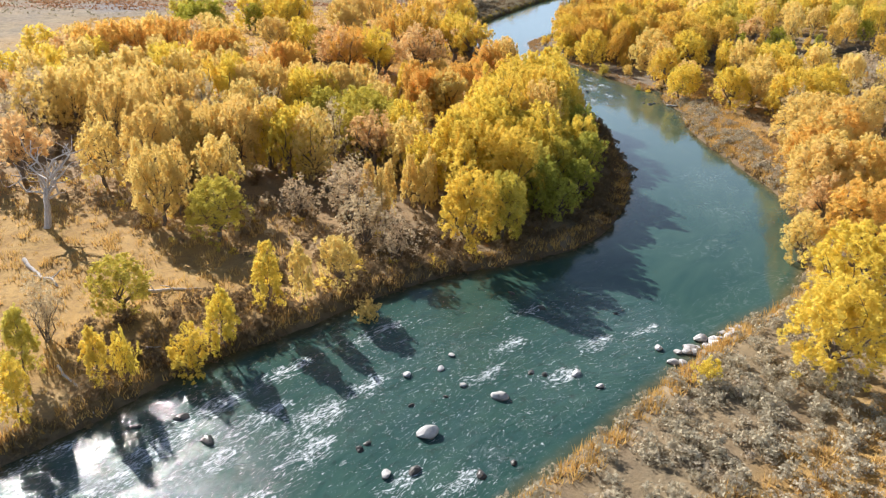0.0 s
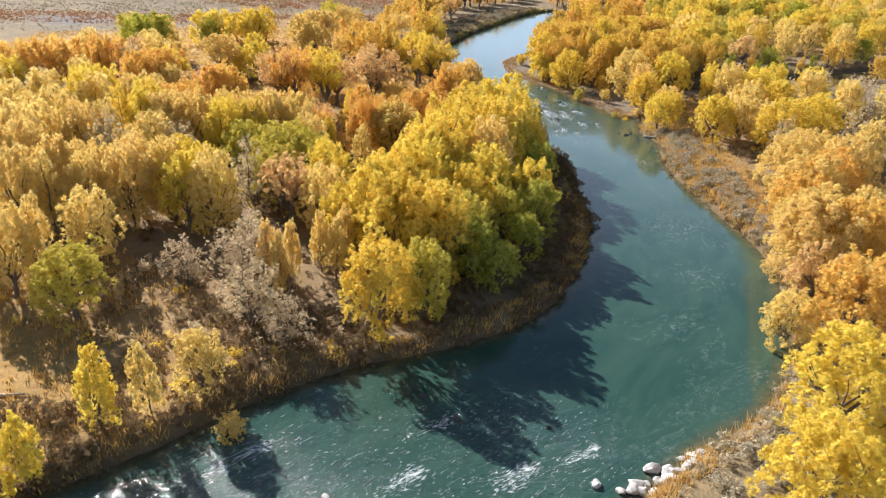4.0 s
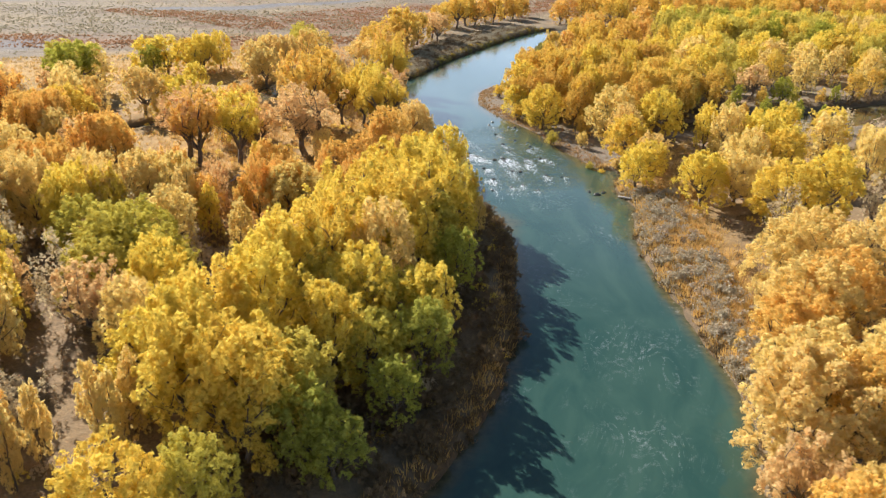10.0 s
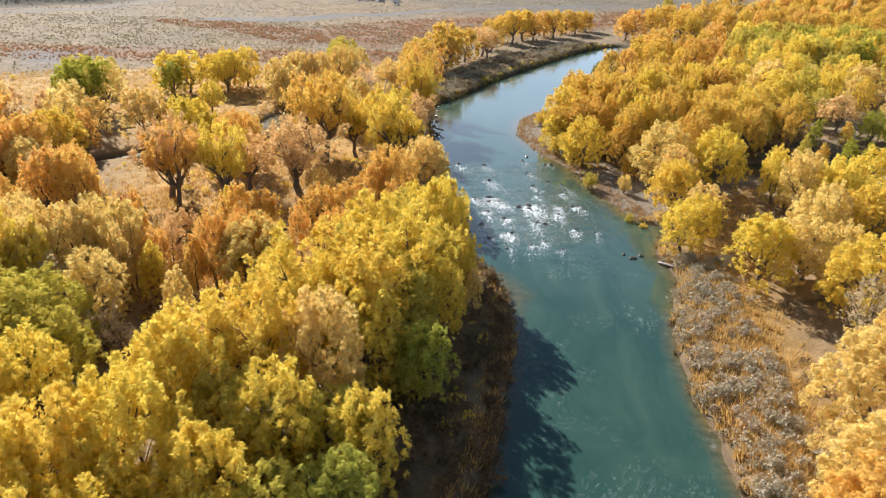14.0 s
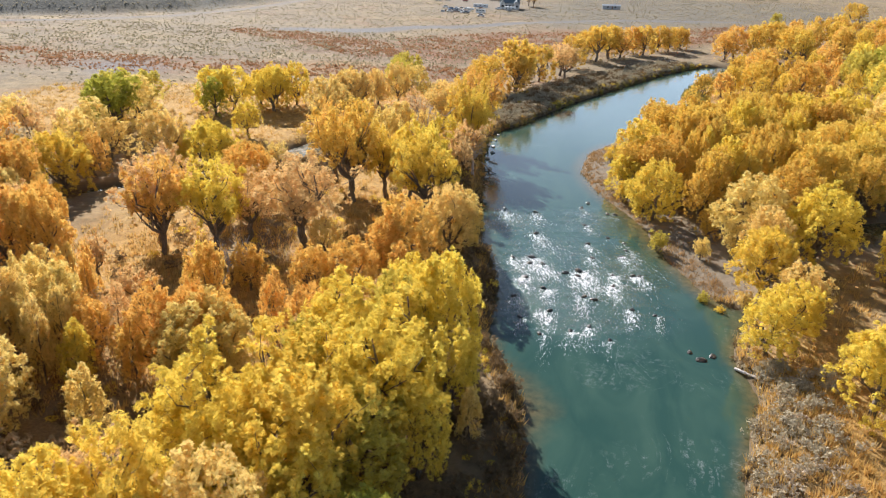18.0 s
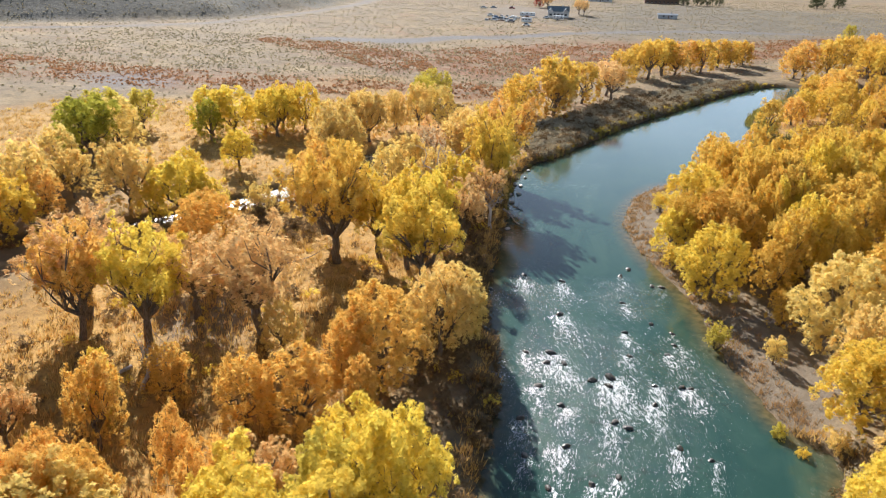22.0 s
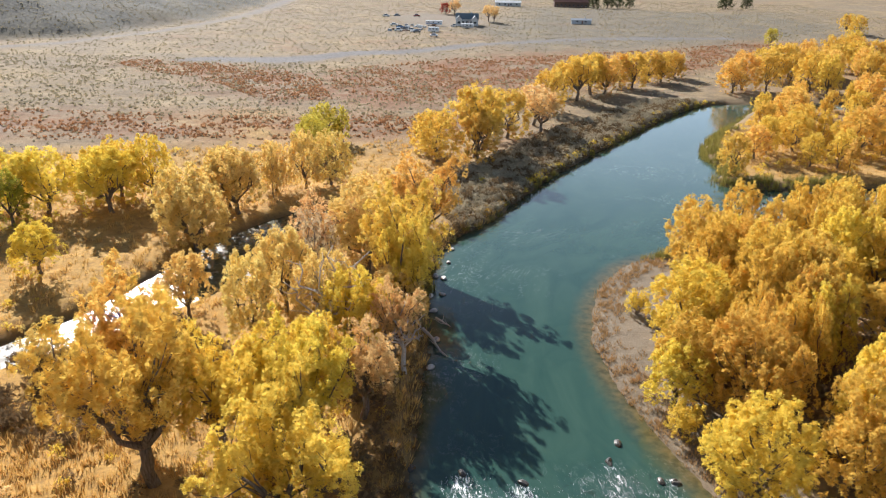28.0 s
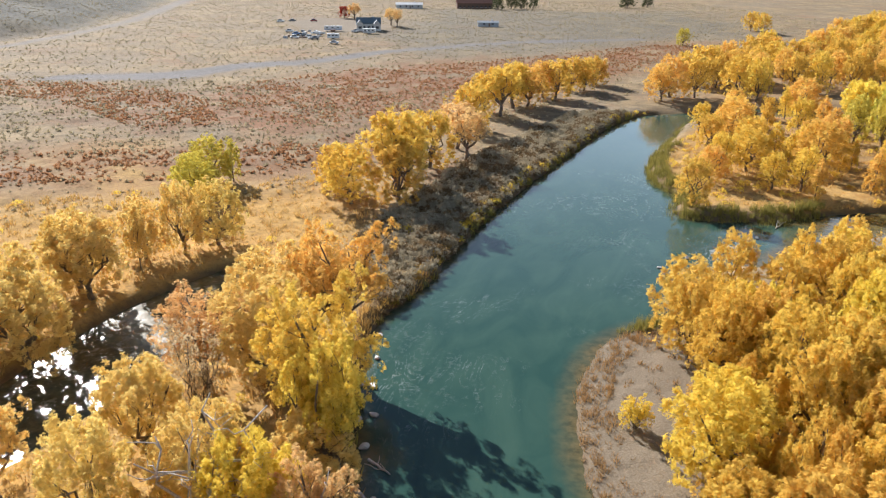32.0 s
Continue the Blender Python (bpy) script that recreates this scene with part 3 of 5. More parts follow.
for px, py, long, wide in PLUMES_UP + PLUMES_DOWN + PLUMES_FIRST:
    _, arc0, side0 = to_line(np.array([float(px)]), np.array([float(py)]), MID)
    down = arc0[0] - warc
    long, wide = long * 1.3, wide * 1.15
    off = (wside - side0[0] + 0.5 * wavy(warc, wside, 1.4)) / (wide * (0.55 + 0.45 * np.clip(down / long, 0, 1)))
    plume = np.maximum(plume, np.clip(1 - off ** 2, 0, 1) * np.clip((down + 0.8) / 0.8, 0, 1) * np.clip(1 - down / long, 0, 1) ** 0.7)
wz = 0.12 * plume * wavy(wx, wy, 0.8, 4.0) + rapid * (0.10 * wavy(warc * 1.0, wside, 0.55) + 0.06 * wavy(wx, wy, 0.35, 2.0))
water = new("water", link_mesh("water", np.stack((wx, wy, wz), -1), wf.tolist(), WATER, True))
tagged(water, "green-blue river water, smooth in pools and broken white over rapids", "water", kind="structure")
fl = water.data.attributes.new("flow", "FLOAT_VECTOR", "POINT")
fl.data.foreach_set("vector", np.stack((warc, wside, np.zeros(len(warc))), -1).ravel().astype(np.float32))
slough_here = np.clip(1 - band(wx, wy, SLOUGH), 0, 1)
sl = water.data.attributes.new("slough", "FLOAT", "POINT")
sl.data.foreach_set("value", slough_here.astype(np.float32))
wsmooth = to_river(wx, wy)
shallow = np.clip(1 + (wsmooth + 0.3) / np.where(inside(wx, wy, np.array(((20, 200), (70, 200), (70, 320), (24, 320)), float)) & (wside > 0), 2.6, 1.8), 0, 1)
SHOAL = np.array(((22, 188), (27, 183), (33, 178), (36, 172), (34, 166), (30, 170), (24, 180)), float)
shoal = to_line(wx, wy, SHOAL, True)[0] * np.where(inside(wx, wy, SHOAL), -1, 1)
shallow = np.maximum(shallow, 0.9 * soft(shoal + 0.8 * wavy(wx, wy, 2.0), 4.0))
fill_attr(water.data, "state", shallow, rapid, plume)

# ---- trees ----


def tube(verts, faces, path, radii, sides=6):
    """A tapered limb along a path, added to verts and faces."""
    start = len(verts)
    for k, (p, r) in enumerate(zip(path, radii)):
        way = (Vector(path[min(k + 1, len(path) - 1)]) - Vector(path[max(k - 1, 0)])).normalized()
        side = way.cross(Vector((0.3, 1, 0.2))).normalized()
        up = way.cross(side)
        for s in range(sides):
            a = 2 * math.pi * s / sides
            verts.append(tuple(Vector(p) + (side * math.cos(a) + up * math.sin(a)) * r))
    for k in range(len(path) - 1):
        for s in range(sides):
            a, b = start + k * sides + s, start + k * sides + (s + 1) % sides
            faces.append((a, b, b + sides, a + sides))
    faces.append(tuple(start + (len(path) - 1) * sides + s for s in range(sides)))


def limb(verts, faces, a, b, r0, r1, rng, bend=0.12, n=4, sides=6):
    a, b = Vector(a), Vector(b)
    size = (b - a).length
    path = [a.lerp(b, k / n) + Vector(rng.uniform(-1, 1, 3)) * size * bend * math.sin(math.pi * k / n) for k in range(n + 1)]
    tube(verts, faces, path, [r0 + (r1 - r0) * k / n for k in range(n + 1)], sides)
    return path


def leaf_cloud(rng, lobes, count, size, rise=2.0):
    """Leaf sprays on round tufts that cover the upper side of each lobe (x, y, z, radius)."""
    lobes = np.array(lobes)

    def ways(n, up):
        w = rng.normal(size=(n, 3)) + (0, 0, up)
        return w / np.linalg.norm(w, axis=1)[:, None]

    tufts = np.repeat(lobes, 7, 0)
    out = ways(len(tufts), 0.45)
    slim = (1 - 0.5 * np.clip(out[:, 2], 0, 1))[:, None]
    heart = tufts[:, :3] + out * (tufts[:, 3] * rng.uniform(0.45, 1.0, len(tufts)))[:, None] * np.hstack((slim, slim, np.full_like(slim, rise)))
    small = tufts[:, 3] * rng.uniform(0.30, 0.52, len(tufts))
    pick = rng.choice(len(tufts), count, p=small ** 2 / (small ** 2).sum())
    way = ways(count, 0.25) + out[pick] * 0.55
    way /= np.linalg.norm(way, axis=1)[:, None]
    c = heart[pick] + way * (small[pick] * rng.uniform(0.3, 1.12, count) ** 0.6)[:, None] * (1, 1, 0.4 + 0.6 * rise)
    n = way * 0.8 + rng.normal(size=(count, 3)) * 0.5
    n /= np.linalg.norm(n, axis=1)[:, None]
    a = rng.normal(size=(count, 3)) + (0, 0, 0.5)
    a -= n * (a * n).sum(1)[:, None]
    a /= np.linalg.norm(a, axis=1)[:, None]
    b = np.cross(n, a)
    s = (size * rng.uniform(0.6, 1.35, count))[:, None]
    return np.stack((c + a * s, c - a * s * 0.55 + b * s * 0.8, c - a * s * 0.6 - b * s * 0.72), 1).reshape(-1, 3)


def tree_shape(form, seed, leaves, size, twiggy=True):
    """Wood (verts, faces) and leaf triangles of one tree, 14 m high and 5 m in radius."""
    rng = np.random.default_rng(seed)
    wv, wfaces, lobes = [], [], []

    def boughs(fork, count, r0, low, high, spread, twigs=4):
        for k in range(count):
            a = k * 2.4 + rng.uniform(-0.4, 0.4)
            reach = rng.uniform(0.3, 0.85) * spread
            tip = Vector((math.cos(a) * reach, math.sin(a) * reach, rng.uniform(low, high) - reach * 0.3))
            path = limb(wv, wfaces, fork, tip, r0, 0.05, rng, 0.13, 4, 5)
            for j in range(twigs):
                e = path[2 + j % 3] + Vector((rng.normal(0, 1.0), rng.normal(0, 1.0), rng.uniform(0.1, 1.8)))
                if twiggy:
                    limb(wv, wfaces, path[1 + j % 3], e, 0.08, 0.02, rng, 0.15, 2, 3)
                lobes.append((*e, rng.uniform(0.6, 1.0)))
            lobes.append((*tip, rng.uniform(0.7, 1.1)))

    def shell(count, bottom, top, wide, profile):
        for k in range(count):
            a, u = rng.uniform(0, 6.283), rng.uniform(0, 1) ** 0.8
            ring = wide * profile(u) * math.sqrt(rng.uniform(0.25, 1.0))
            lobes.append((math.cos(a) * ring, math.sin(a) * ring, bottom + (top - bottom) * u, rng.uniform(0.5, 1.0)))

    if form == "open":
        fork = Vector((rng.uniform(-0.5, 0.5), rng.uniform(-0.5, 0.5), rng.uniform(2.6, 4.2)))
        limb(wv, wfaces, (0, 0, -0.6), fork, 0.48, 0.36, rng, 0.06)
        boughs(fork, 10, 0.25, 7.4, 12.8, 5.0, 5)
        shell(24, 5.2, 13.0, 4.6, lambda u: max(0.15, math.sin(math.pi * (0.2 + 0.78 * u))) ** 0.7)
    elif form == "full":
        fork = Vector((rng.uniform(-0.4, 0.4), rng.uniform(-0.4, 0.4), rng.uniform(2.0, 3.2)))
        limb(wv, wfaces, (0, 0, -0.6), fork, 0.42, 0.32, rng, 0.05)
        boughs(fork, 7, 0.22, 7.0, 12.4, 4.6, 3)
        shell(105, 1.2, 13.0, 4.9, lambda u: max(0.2, 1 - abs(u * 1.25 - 0.45) ** 2.2))
    elif form == "tall":
        limb(wv, wfaces, (0, 0, -0.5), (0.2, 0.1, 12.8), 0.26, 0.04, rng, 0.04, 6)
        for k in range(12):
            a, u = k * 2.4, 0.12 + 0.8 * k / 12
            ring = 3.4 * (1 - u * 0.6) * rng.uniform(0.5, 1)
            e = (math.cos(a) * ring, math.sin(a) * ring, 2.2 + 10.8 * u)
            limb(wv, wfaces, (0, 0, 1.0 + 9.5 * u), e, 0.08, 0.02, rng, 0.1, 3, 4)
            lobes.append((*e, rng.uniform(0.9, 1.4)))
        shell(54, 0.8, 12.8, 4.6, lambda u: 0.6 + 0.9 * u - 1.35 * u * u)
    elif form == "bush":
        for k in range(10):
            a = k * 2.4 + rng.uniform(-0.3, 0.3)
            reach = rng.uniform(0.25, 1.0) * 4.2
            e = Vector((math.cos(a) * reach, math.sin(a) * reach, rng.uniform(8, 13.5) - reach * 0.9))
            path = limb(wv, wfaces, (math.cos(a) * 0.3, math.sin(a) * 0.3, -0.4), e, 0.16, 0.03, rng, 0.1, 4, 4)
            for j in range(4):
                q = path[2 + j % 3] + Vector((rng.normal(0, 0.9), rng.normal(0, 0.9), rng.uniform(0, 1.8)))
                if twiggy:
                    limb(wv, wfaces, path[1 + j % 3], q, 0.06, 0.02, rng, 0.15, 1 + 1, 3)
                lobes.append((*q, rng.uniform(0.8, 1.3)))
        shell(54, 0.8, 12.0, 4.7, lambda u: math.sqrt(max(0.02, 1 - (u * 1.05 - 0.15) ** 2)))
    else:
        top = Vector((0.6, 0.3, 6.0))
        limb(wv, wfaces, (0, 0, -0.5), top, 0.50, 0.34, rng, 0.06)
        for k in range(9):
            a = k * 2.4
            e = top + Vector((math.cos(a) * rng.uniform(2.5, 5), math.sin(a) * rng.uniform(2.5, 5), rng.uniform(1.0, 7)))
            path = limb(wv, wfaces, top - Vector((0, 0, rng.uniform(0, 2))), e, 0.20, 0.05, rng, 0.16, 5, 5)
            for j in range(7):
                q = path[1 + j % 4] + Vector((rng.normal(0, 1.3), rng.normal(0, 1.3), rng.uniform(0.2, 2.0)))
                limb(wv, wfaces, path[1 + j % 4], q, 0.07, 0.02, rng, 0.2, 3, 4)
    return (wv, wfaces), (leaf_cloud(rng, lobes, leaves, size) if leaves else None)


SHAPES = {}


def tree_meshes(form, variant, kind, near):
    """Shared meshes of one tree form in one leaf colour."""
    key = (form, variant, kind, near)
    if key not in SHAPES:
        thin = {"tan": 0.75, "pale": 0.5}.get(kind, 1.0) * {"tall": 0.75, "bush": 0.85}.get(form, 1.0)
        count = int({(2, "open"): 10500, (2, "full"): 10500}.get((near, form), (0, 4600, 6000, 14000)[near] if near else 1700) * thin)
        wood, cloud = tree_shape(form, 11 + variant * 7 + len(form), count, (0.225 if near == 3 else 0.215 if form == "open" and near == 2 else 0.26 if near == 2 else 0.36 if near else 0.54) * (0.85 if thin < 0.6 else 1.0), bool(near))
        SHAPES[key] = (link_mesh("trunk", *wood, BARK, True), tri_mesh("crown", cloud, LEAVES[kind]))
    return SHAPES[key]


LABELS = {
    "gold": "cottonwood tree in bright yellow autumn leaf on the flood plain", "amber": "cottonwood tree in orange-yellow autumn leaf on the flood plain",
    "copper": "cottonwood tree in copper-orange autumn leaf on the flood plain",
    "honey": "cottonwood tree in deep yellow autumn leaf near the river", "lime": "cottonwood tree still bright green below the yellow crowns",
    "bronze": "cottonwood tree in orange-brown autumn leaf, darkened like a backlit crown, near the river",
    "green": "cottonwood tree still mostly dull green on the flat",
    "olive": "cottonwood tree still half green among the yellow ones", "tan": "cottonwood tree with thin pinkish-brown autumn leaves", "pale": "half-bare grey-brown willow with few pale leaves",
}
tree_rng = np.random.default_rng(5)
PLANTED = []
WOODLAND = {}


def form_of(kind, high, r):
    if high <= 6 or kind == "pale":
        return "bush"
    if r < (0.32 if high < 10 else 0.25) * high:
        return "tall"
    return "open" if high >= 15 or kind == "tan" else "full"


def stand(x, y, r, high):
    """The pose and scale of a tree at a place."""
    s = max(1.12 * r, 0.2 * high) / 5.0
    return Matrix.LocRotScale((x, y, float(height(x, y)[0])), Euler((tree_rng.normal(0, 0.03), tree_rng.normal(0, 0.03), tree_rng.uniform(0, 6.28))), (s, s, high / 14.0))


YOUNG_WOOD = np.array(((-110, 96), (-8, 98), (2, 120), (4, 150), (-4, 172), (-34, 176), (-50, 200), (-72, 215), (-110, 215)), float)


def thicket(kind, high, places):
    """The kinds and places of trees: in the young wood and behind the bar a spreading crown is a clump of slender trees, and colours are mixed where they are so."""
    for x, y, r in places:
        spot = np.array([x]), np.array([y])
        bar = inside(*spot, BAR_WOOD)[0]
        if kind in ("amber", "copper", "gold", "tan", "bronze") and 9 <= high < 15 and (bar or inside(*spot, YOUNG_WOOD)[0]):
            turn = tree_rng.uniform(0, 6.28)
            for k in range(3):
                a = turn + k * 2.09
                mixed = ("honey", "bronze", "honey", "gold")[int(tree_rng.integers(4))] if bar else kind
                yield mixed, x + 0.55 * r * math.cos(a), y + 0.55 * r * math.sin(a), r * float(tree_rng.uniform(0.56, 0.70))
        elif kind in ("amber", "gold") and y > 330 and x > -20:
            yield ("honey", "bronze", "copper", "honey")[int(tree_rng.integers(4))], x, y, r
        elif kind == "amber" and x > 52 and y < 136:
            yield ("tan", "copper", "amber")[int(tree_rng.integers(3))], x, y, r
        else:
            yield kind, x, y, r


def plant(kind, high, *places):
    """Trees of one leaf colour and height, each at x, y with its crown's radius."""
    for kind, x, y, r in list(thicket(kind, high, places)):
        near = (3 if y < 155 and x > 48 and high >= 10 else 2 if high >= 10 else 1) if y < 320 and -70 < x < 100 else 0
        trunk_me, crown_me = tree_meshes(form_of(kind, high, r), int(tree_rng.integers(3 if near else 2)), kind, near)
        base = tagged(new("riverside_shrub" if high <= 6 else "cottonwood_tree"), LABELS[kind] if high > 6 else {"gold": "bushy young cottonwood with yellow leaves by the water", "amber": "bushy young cottonwood with orange leaves by the water"}.get(kind, "bushy half-green willow by the water"), "shrub" if high <= 6 else "tree", "trees along the river")
        base.matrix_world = stand(x, y, r, high)
        for part_name, me in (("trunk", trunk_me), ("crown", crown_me)):
            new(part_name, me).parent = base
        PLANTED.append((x, y, r))


plant("amber", 3, (58.4, 204.8, 1.3))
plant("amber", 4, (53.1, 221.5, 1.4), (-8.7, 76.3, 1.6))
plant("amber", 6, (-31.7, 241, 2.6))
plant("amber", 7, (29.4, 162.5, 1.6), (-12.7, 80.6, 2.3))
plant("amber", 8, (64.5, 201.7, 3.4), (70.6, 185.6, 3.4), (59.8, 99, 2.7), (50.3, 95, 2.8), (-16.2, 76.8, 1.9))
plant("amber", 9, (-67.2, 234.2, 3.9), (4.5, 259.2, 3.9), (-23.2, 257.4, 3.1), (-15.1, 354.1, 3.9), (-9.6, 102.8, 2.9), (-3.7, 107.9, 3.2))
plant("amber", 10, (-35.6, 311.7, 3.4), (15.5, 210.3, 4), (74.6, 180.7, 4.3), (78.9, 192.2, 4.3), (55.2, 100.1, 3.8))
plant("amber", 11, (62.1, 216.4, 3.7), (-17.3, 160.3, 3.3), (81.7, 415.1, 4.7), (97.3, 390.1, 4.7), (-26.8, 319.5, 4.4), (-34.5, 307.8, 2.2), (47.2, 482.1, 4.7), (62.6, 123.2, 4.7), (75.7, 149.8, 4.7))
plant("amber", 11, (-22.3, 164, 4.7), (0.3, 163.4, 4.7))
plant("amber", 12, (-40.8, 285.9, 4.6), (-36.7, 297.6, 5.2), (-2.9, 256.6, 4.1), (15.3, 205.6, 3.8), (12.6, 436.6, 5.2), (32, 465.8, 5.2), (42.7, 482, 5.2), (71.8, 467.1, 5.2), (109.9, 442.5, 5.2))
plant("amber", 12, (90.6, 377.2, 5.2), (-11.7, 262.7, 4.1), (-12.1, 253.8, 3.6), (123.7, 434.9, 5.2), (-40.2, 300.8, 4.6), (-30.3, 314.4, 3.3), (-9.3, 343.7, 5.2), (-36.2, 281.8, 5.2), (-25.8, 157.3, 5.2))
plant("amber", 12, (69.8, 143.5, 5.2), (79.4, 404.6, 5.2), (111.6, 518.7, 5.2), (131.5, 526, 5.2), (131.8, 324.6, 5.2), (138.7, 315.9, 5.2), (78.4, 142, 5.2), (66.8, 128.6, 5.2), (60.5, 113.5, 5.2))
plant("amber", 12, (64.2, 109.5, 3.7), (-74.7, 147, 5.2), (-41.8, 121.3, 5.2), (-41.1, 100.7, 4.7), (-54.3, 233.6, 5.2), (56.7, 92.4, 5.2), (58.2, 108.8, 5.2), (70.9, 132.1, 5.2))
plant("amber", 13, (-79.3, 258.7, 5.6), (-6.9, 287.7, 5.6), (21.6, 454.4, 5.6), (60.7, 226.6, 5.3), (88.6, 499.5, 5.6), (104.4, 505.2, 5.6), (136.4, 555.8, 5.6), (129.4, 534.9, 5.6), (151.4, 558.6, 5.6))
plant("amber", 13, (203, 645.4, 5.6), (170.9, 542.3, 5.6), (3, 371.6, 5.6), (10.4, 410.2, 5.6), (26.5, 451.6, 5.6), (36.2, 465.3, 5.6), (-57.6, 132.6, 5.6), (-46.5, 118.6, 5.6), (-52, 146.9, 5.6))
plant("amber", 13, (-33.7, 123.4, 5.6), (-38.9, 153.6, 5.6))
plant("amber", 14, (-5.2, 278.5, 6), (76.3, 474.1, 6), (95.2, 506.6, 6), (100.1, 478.1, 6), (17.2, 137.6, 4))
plant("copper", 17, (1.2, 287, 5.6))
plant("honey", 18, (3.2, 267.5, 5.4), (-1.7, 350.5, 6.6))
plant("gold", 16, (6.2, 262, 4.2))
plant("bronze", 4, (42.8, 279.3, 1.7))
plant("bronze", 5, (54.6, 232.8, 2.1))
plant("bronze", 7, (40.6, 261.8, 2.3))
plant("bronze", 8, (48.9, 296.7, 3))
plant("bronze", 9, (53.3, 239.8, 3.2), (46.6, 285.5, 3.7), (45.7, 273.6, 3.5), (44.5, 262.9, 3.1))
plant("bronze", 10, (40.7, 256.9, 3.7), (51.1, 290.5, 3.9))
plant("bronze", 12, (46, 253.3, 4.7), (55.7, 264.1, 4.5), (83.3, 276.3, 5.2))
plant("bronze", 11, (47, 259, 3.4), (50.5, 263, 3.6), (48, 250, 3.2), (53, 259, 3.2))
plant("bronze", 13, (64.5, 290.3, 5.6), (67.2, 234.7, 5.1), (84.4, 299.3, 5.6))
plant("copper", 10, (-2.5, 164.5, 3.2), (0.5, 166.5, 2.8), (2.7, 174.3, 2.4), (8.4, 171.5, 2.8), (-8.2, 177, 2.6), (-21.9, 171.4, 3.2))
plant("copper", 8, (-14.9, 164, 2.6), (-8, 162.5, 2.4))
plant("copper", 9, (7.4, 187.2, 3.9), (13.3, 188.6, 2.6), (-62.6, 223.1, 3.3))
plant("copper", 10, (9.5, 193.7, 2.8))
plant("copper", 11, (-3.8, 165.4, 4.5))
plant("copper", 12, (11.2, 197.7, 4.7), (-41.2, 166.4, 5.2), (-62.4, 201.9, 5.2), (-24.8, 217.2, 5.2))
plant("copper", 13, (-39.1, 181.8, 5.6), (-59.3, 196.4, 5.5), (-78.8, 214.4, 5.6))
plant("copper", 14, (-84.4, 204.5, 6), (-91.1, 198.8, 6))
plant("copper", 16, (-25.9, 193.2, 4.8))
plant("gold", 2, (55.1, 203.9, 0.9))
plant("gold", 3, (26.8, 62.5, 1.3))
plant("gold", 4, (35.3, 276, 1.7))
plant("gold", 5, (39.7, 247.5, 2.1))
plant("gold", 6, (43.4, 242.6, 2.6), (-25.5, 63.9, 2.1), (-30.6, 60.5, 1.2))
plant("gold", 7, (-39.9, 236.9, 3), (-55.3, 251.8, 3), (-32.5, 58.9, 1.8), (-37.4, 53.6, 1.9))
plant("gold", 8, (-52, 264.4, 3.4), (-49.5, 234, 3), (38.9, 253.2, 3.4), (59.4, 190, 3.4), (64.6, 367.9, 3.4), (42.7, 268.1, 3), (62.4, 195.3, 3.4), (-23, 67.6, 2.4))
plant("gold", 9, (-10.8, 179.9, 2.3), (92.5, 205.3, 3.9), (-19.8, 74.5, 2.3))
plant("gold", 10, (52.1, 498.4, 4.3), (60.7, 209.4, 4.2), (75.4, 378.3, 4.3), (79.1, 390.3, 4.3), (53.1, 494.5, 4.3), (68.6, 179.6, 4.3), (107.5, 220, 4.3), (-66.6, 298.3, 4.3), (88.9, 197.7, 4.3))
plant("gold", 11, (45.2, 238.6, 4.5), (39.6, 64.2, 4.4))
plant("gold", 12, (-70, 288.2, 5.2), (-62.3, 299.4, 4.4), (-57.3, 301.9, 4.1), (41.1, 266.6, 5.2), (47.7, 285.6, 5.2), (171.5, 712.7, 5.2), (1.1, 252.9, 3.9), (2.1, 239.7, 3.6), (112.3, 452.6, 5.2))
plant("gold", 12, (174.3, 699.1, 5.2), (-0.2, 344.9, 5.2), (-58.9, 291.5, 5.2), (14.3, 118.1, 3.7), (73.8, 290.5, 5.2), (101.1, 306.6, 5.2), (79.2, 169.7, 5.2), (167.5, 557.3, 5.2), (87.6, 174, 5.2))
plant("gold", 12, (-110.1, 203.5, 5.2), (-26.9, 122.7, 5.2), (-28.1, 152.4, 5.2), (-44.3, 235.4, 5.2), (-74.3, 286, 5.2), (3.3, 92.6, 4), (46.4, 74.7, 5))
plant("gold", 13, (54.2, 269.9, 5.6), (60, 247.5, 5.6), (69.1, 262.9, 5.6), (73.7, 249.8, 5.6), (69.9, 223, 5), (75.2, 301.2, 5.6), (63.4, 302, 5.6), (54.1, 275.9, 5.6), (-62.9, 214.5, 5.6))
plant("gold", 14.5, (23.4, 173.6, 3.9), (18.7, 147.4, 4.9), (7.1, 132.4, 4.6), (6.2, 127.9, 4.3), (6.9, 120.8, 4.6), (3, 117, 4.3), (1.9, 112.7, 4.1), (-45.7, 152.8, 5.6), (4.5, 107.9, 4.5))
plant("gold", 14, (9.5, 105.6, 4.9))
plant("gold", 15, (2.4, 233.8, 5.1), (1.9, 228.5, 4.2), (-0.6, 360.4, 5.6), (21.9, 447, 6), (18.1, 430.5, 6), (17.9, 166.2, 6), (14.2, 155.3, 5.8), (10.6, 147.8, 5.4))
plant("gold", 16, (10.4, 136.5, 4.8), (21.5, 158, 5.7))
plant("gold", 15, (-3.9, 231.3, 4.6), (6.7, 221.6, 5.6))
plant("gold", 16, (-18.8, 196.1, 5.4))
plant("copper", 17, (-16.5, 236, 5.2))
plant("honey", 20, (-8.8, 226.5, 6.6))
plant("olive", 2, (53.1, 206.5, 0.9))
plant("olive", 4, (46.5, 223.5, 1.7))
plant("olive", 6, (24.7, 142.8, 2.6))
plant("olive", 7, (87.3, 223.1, 3), (-35.6, 72.6, 3))
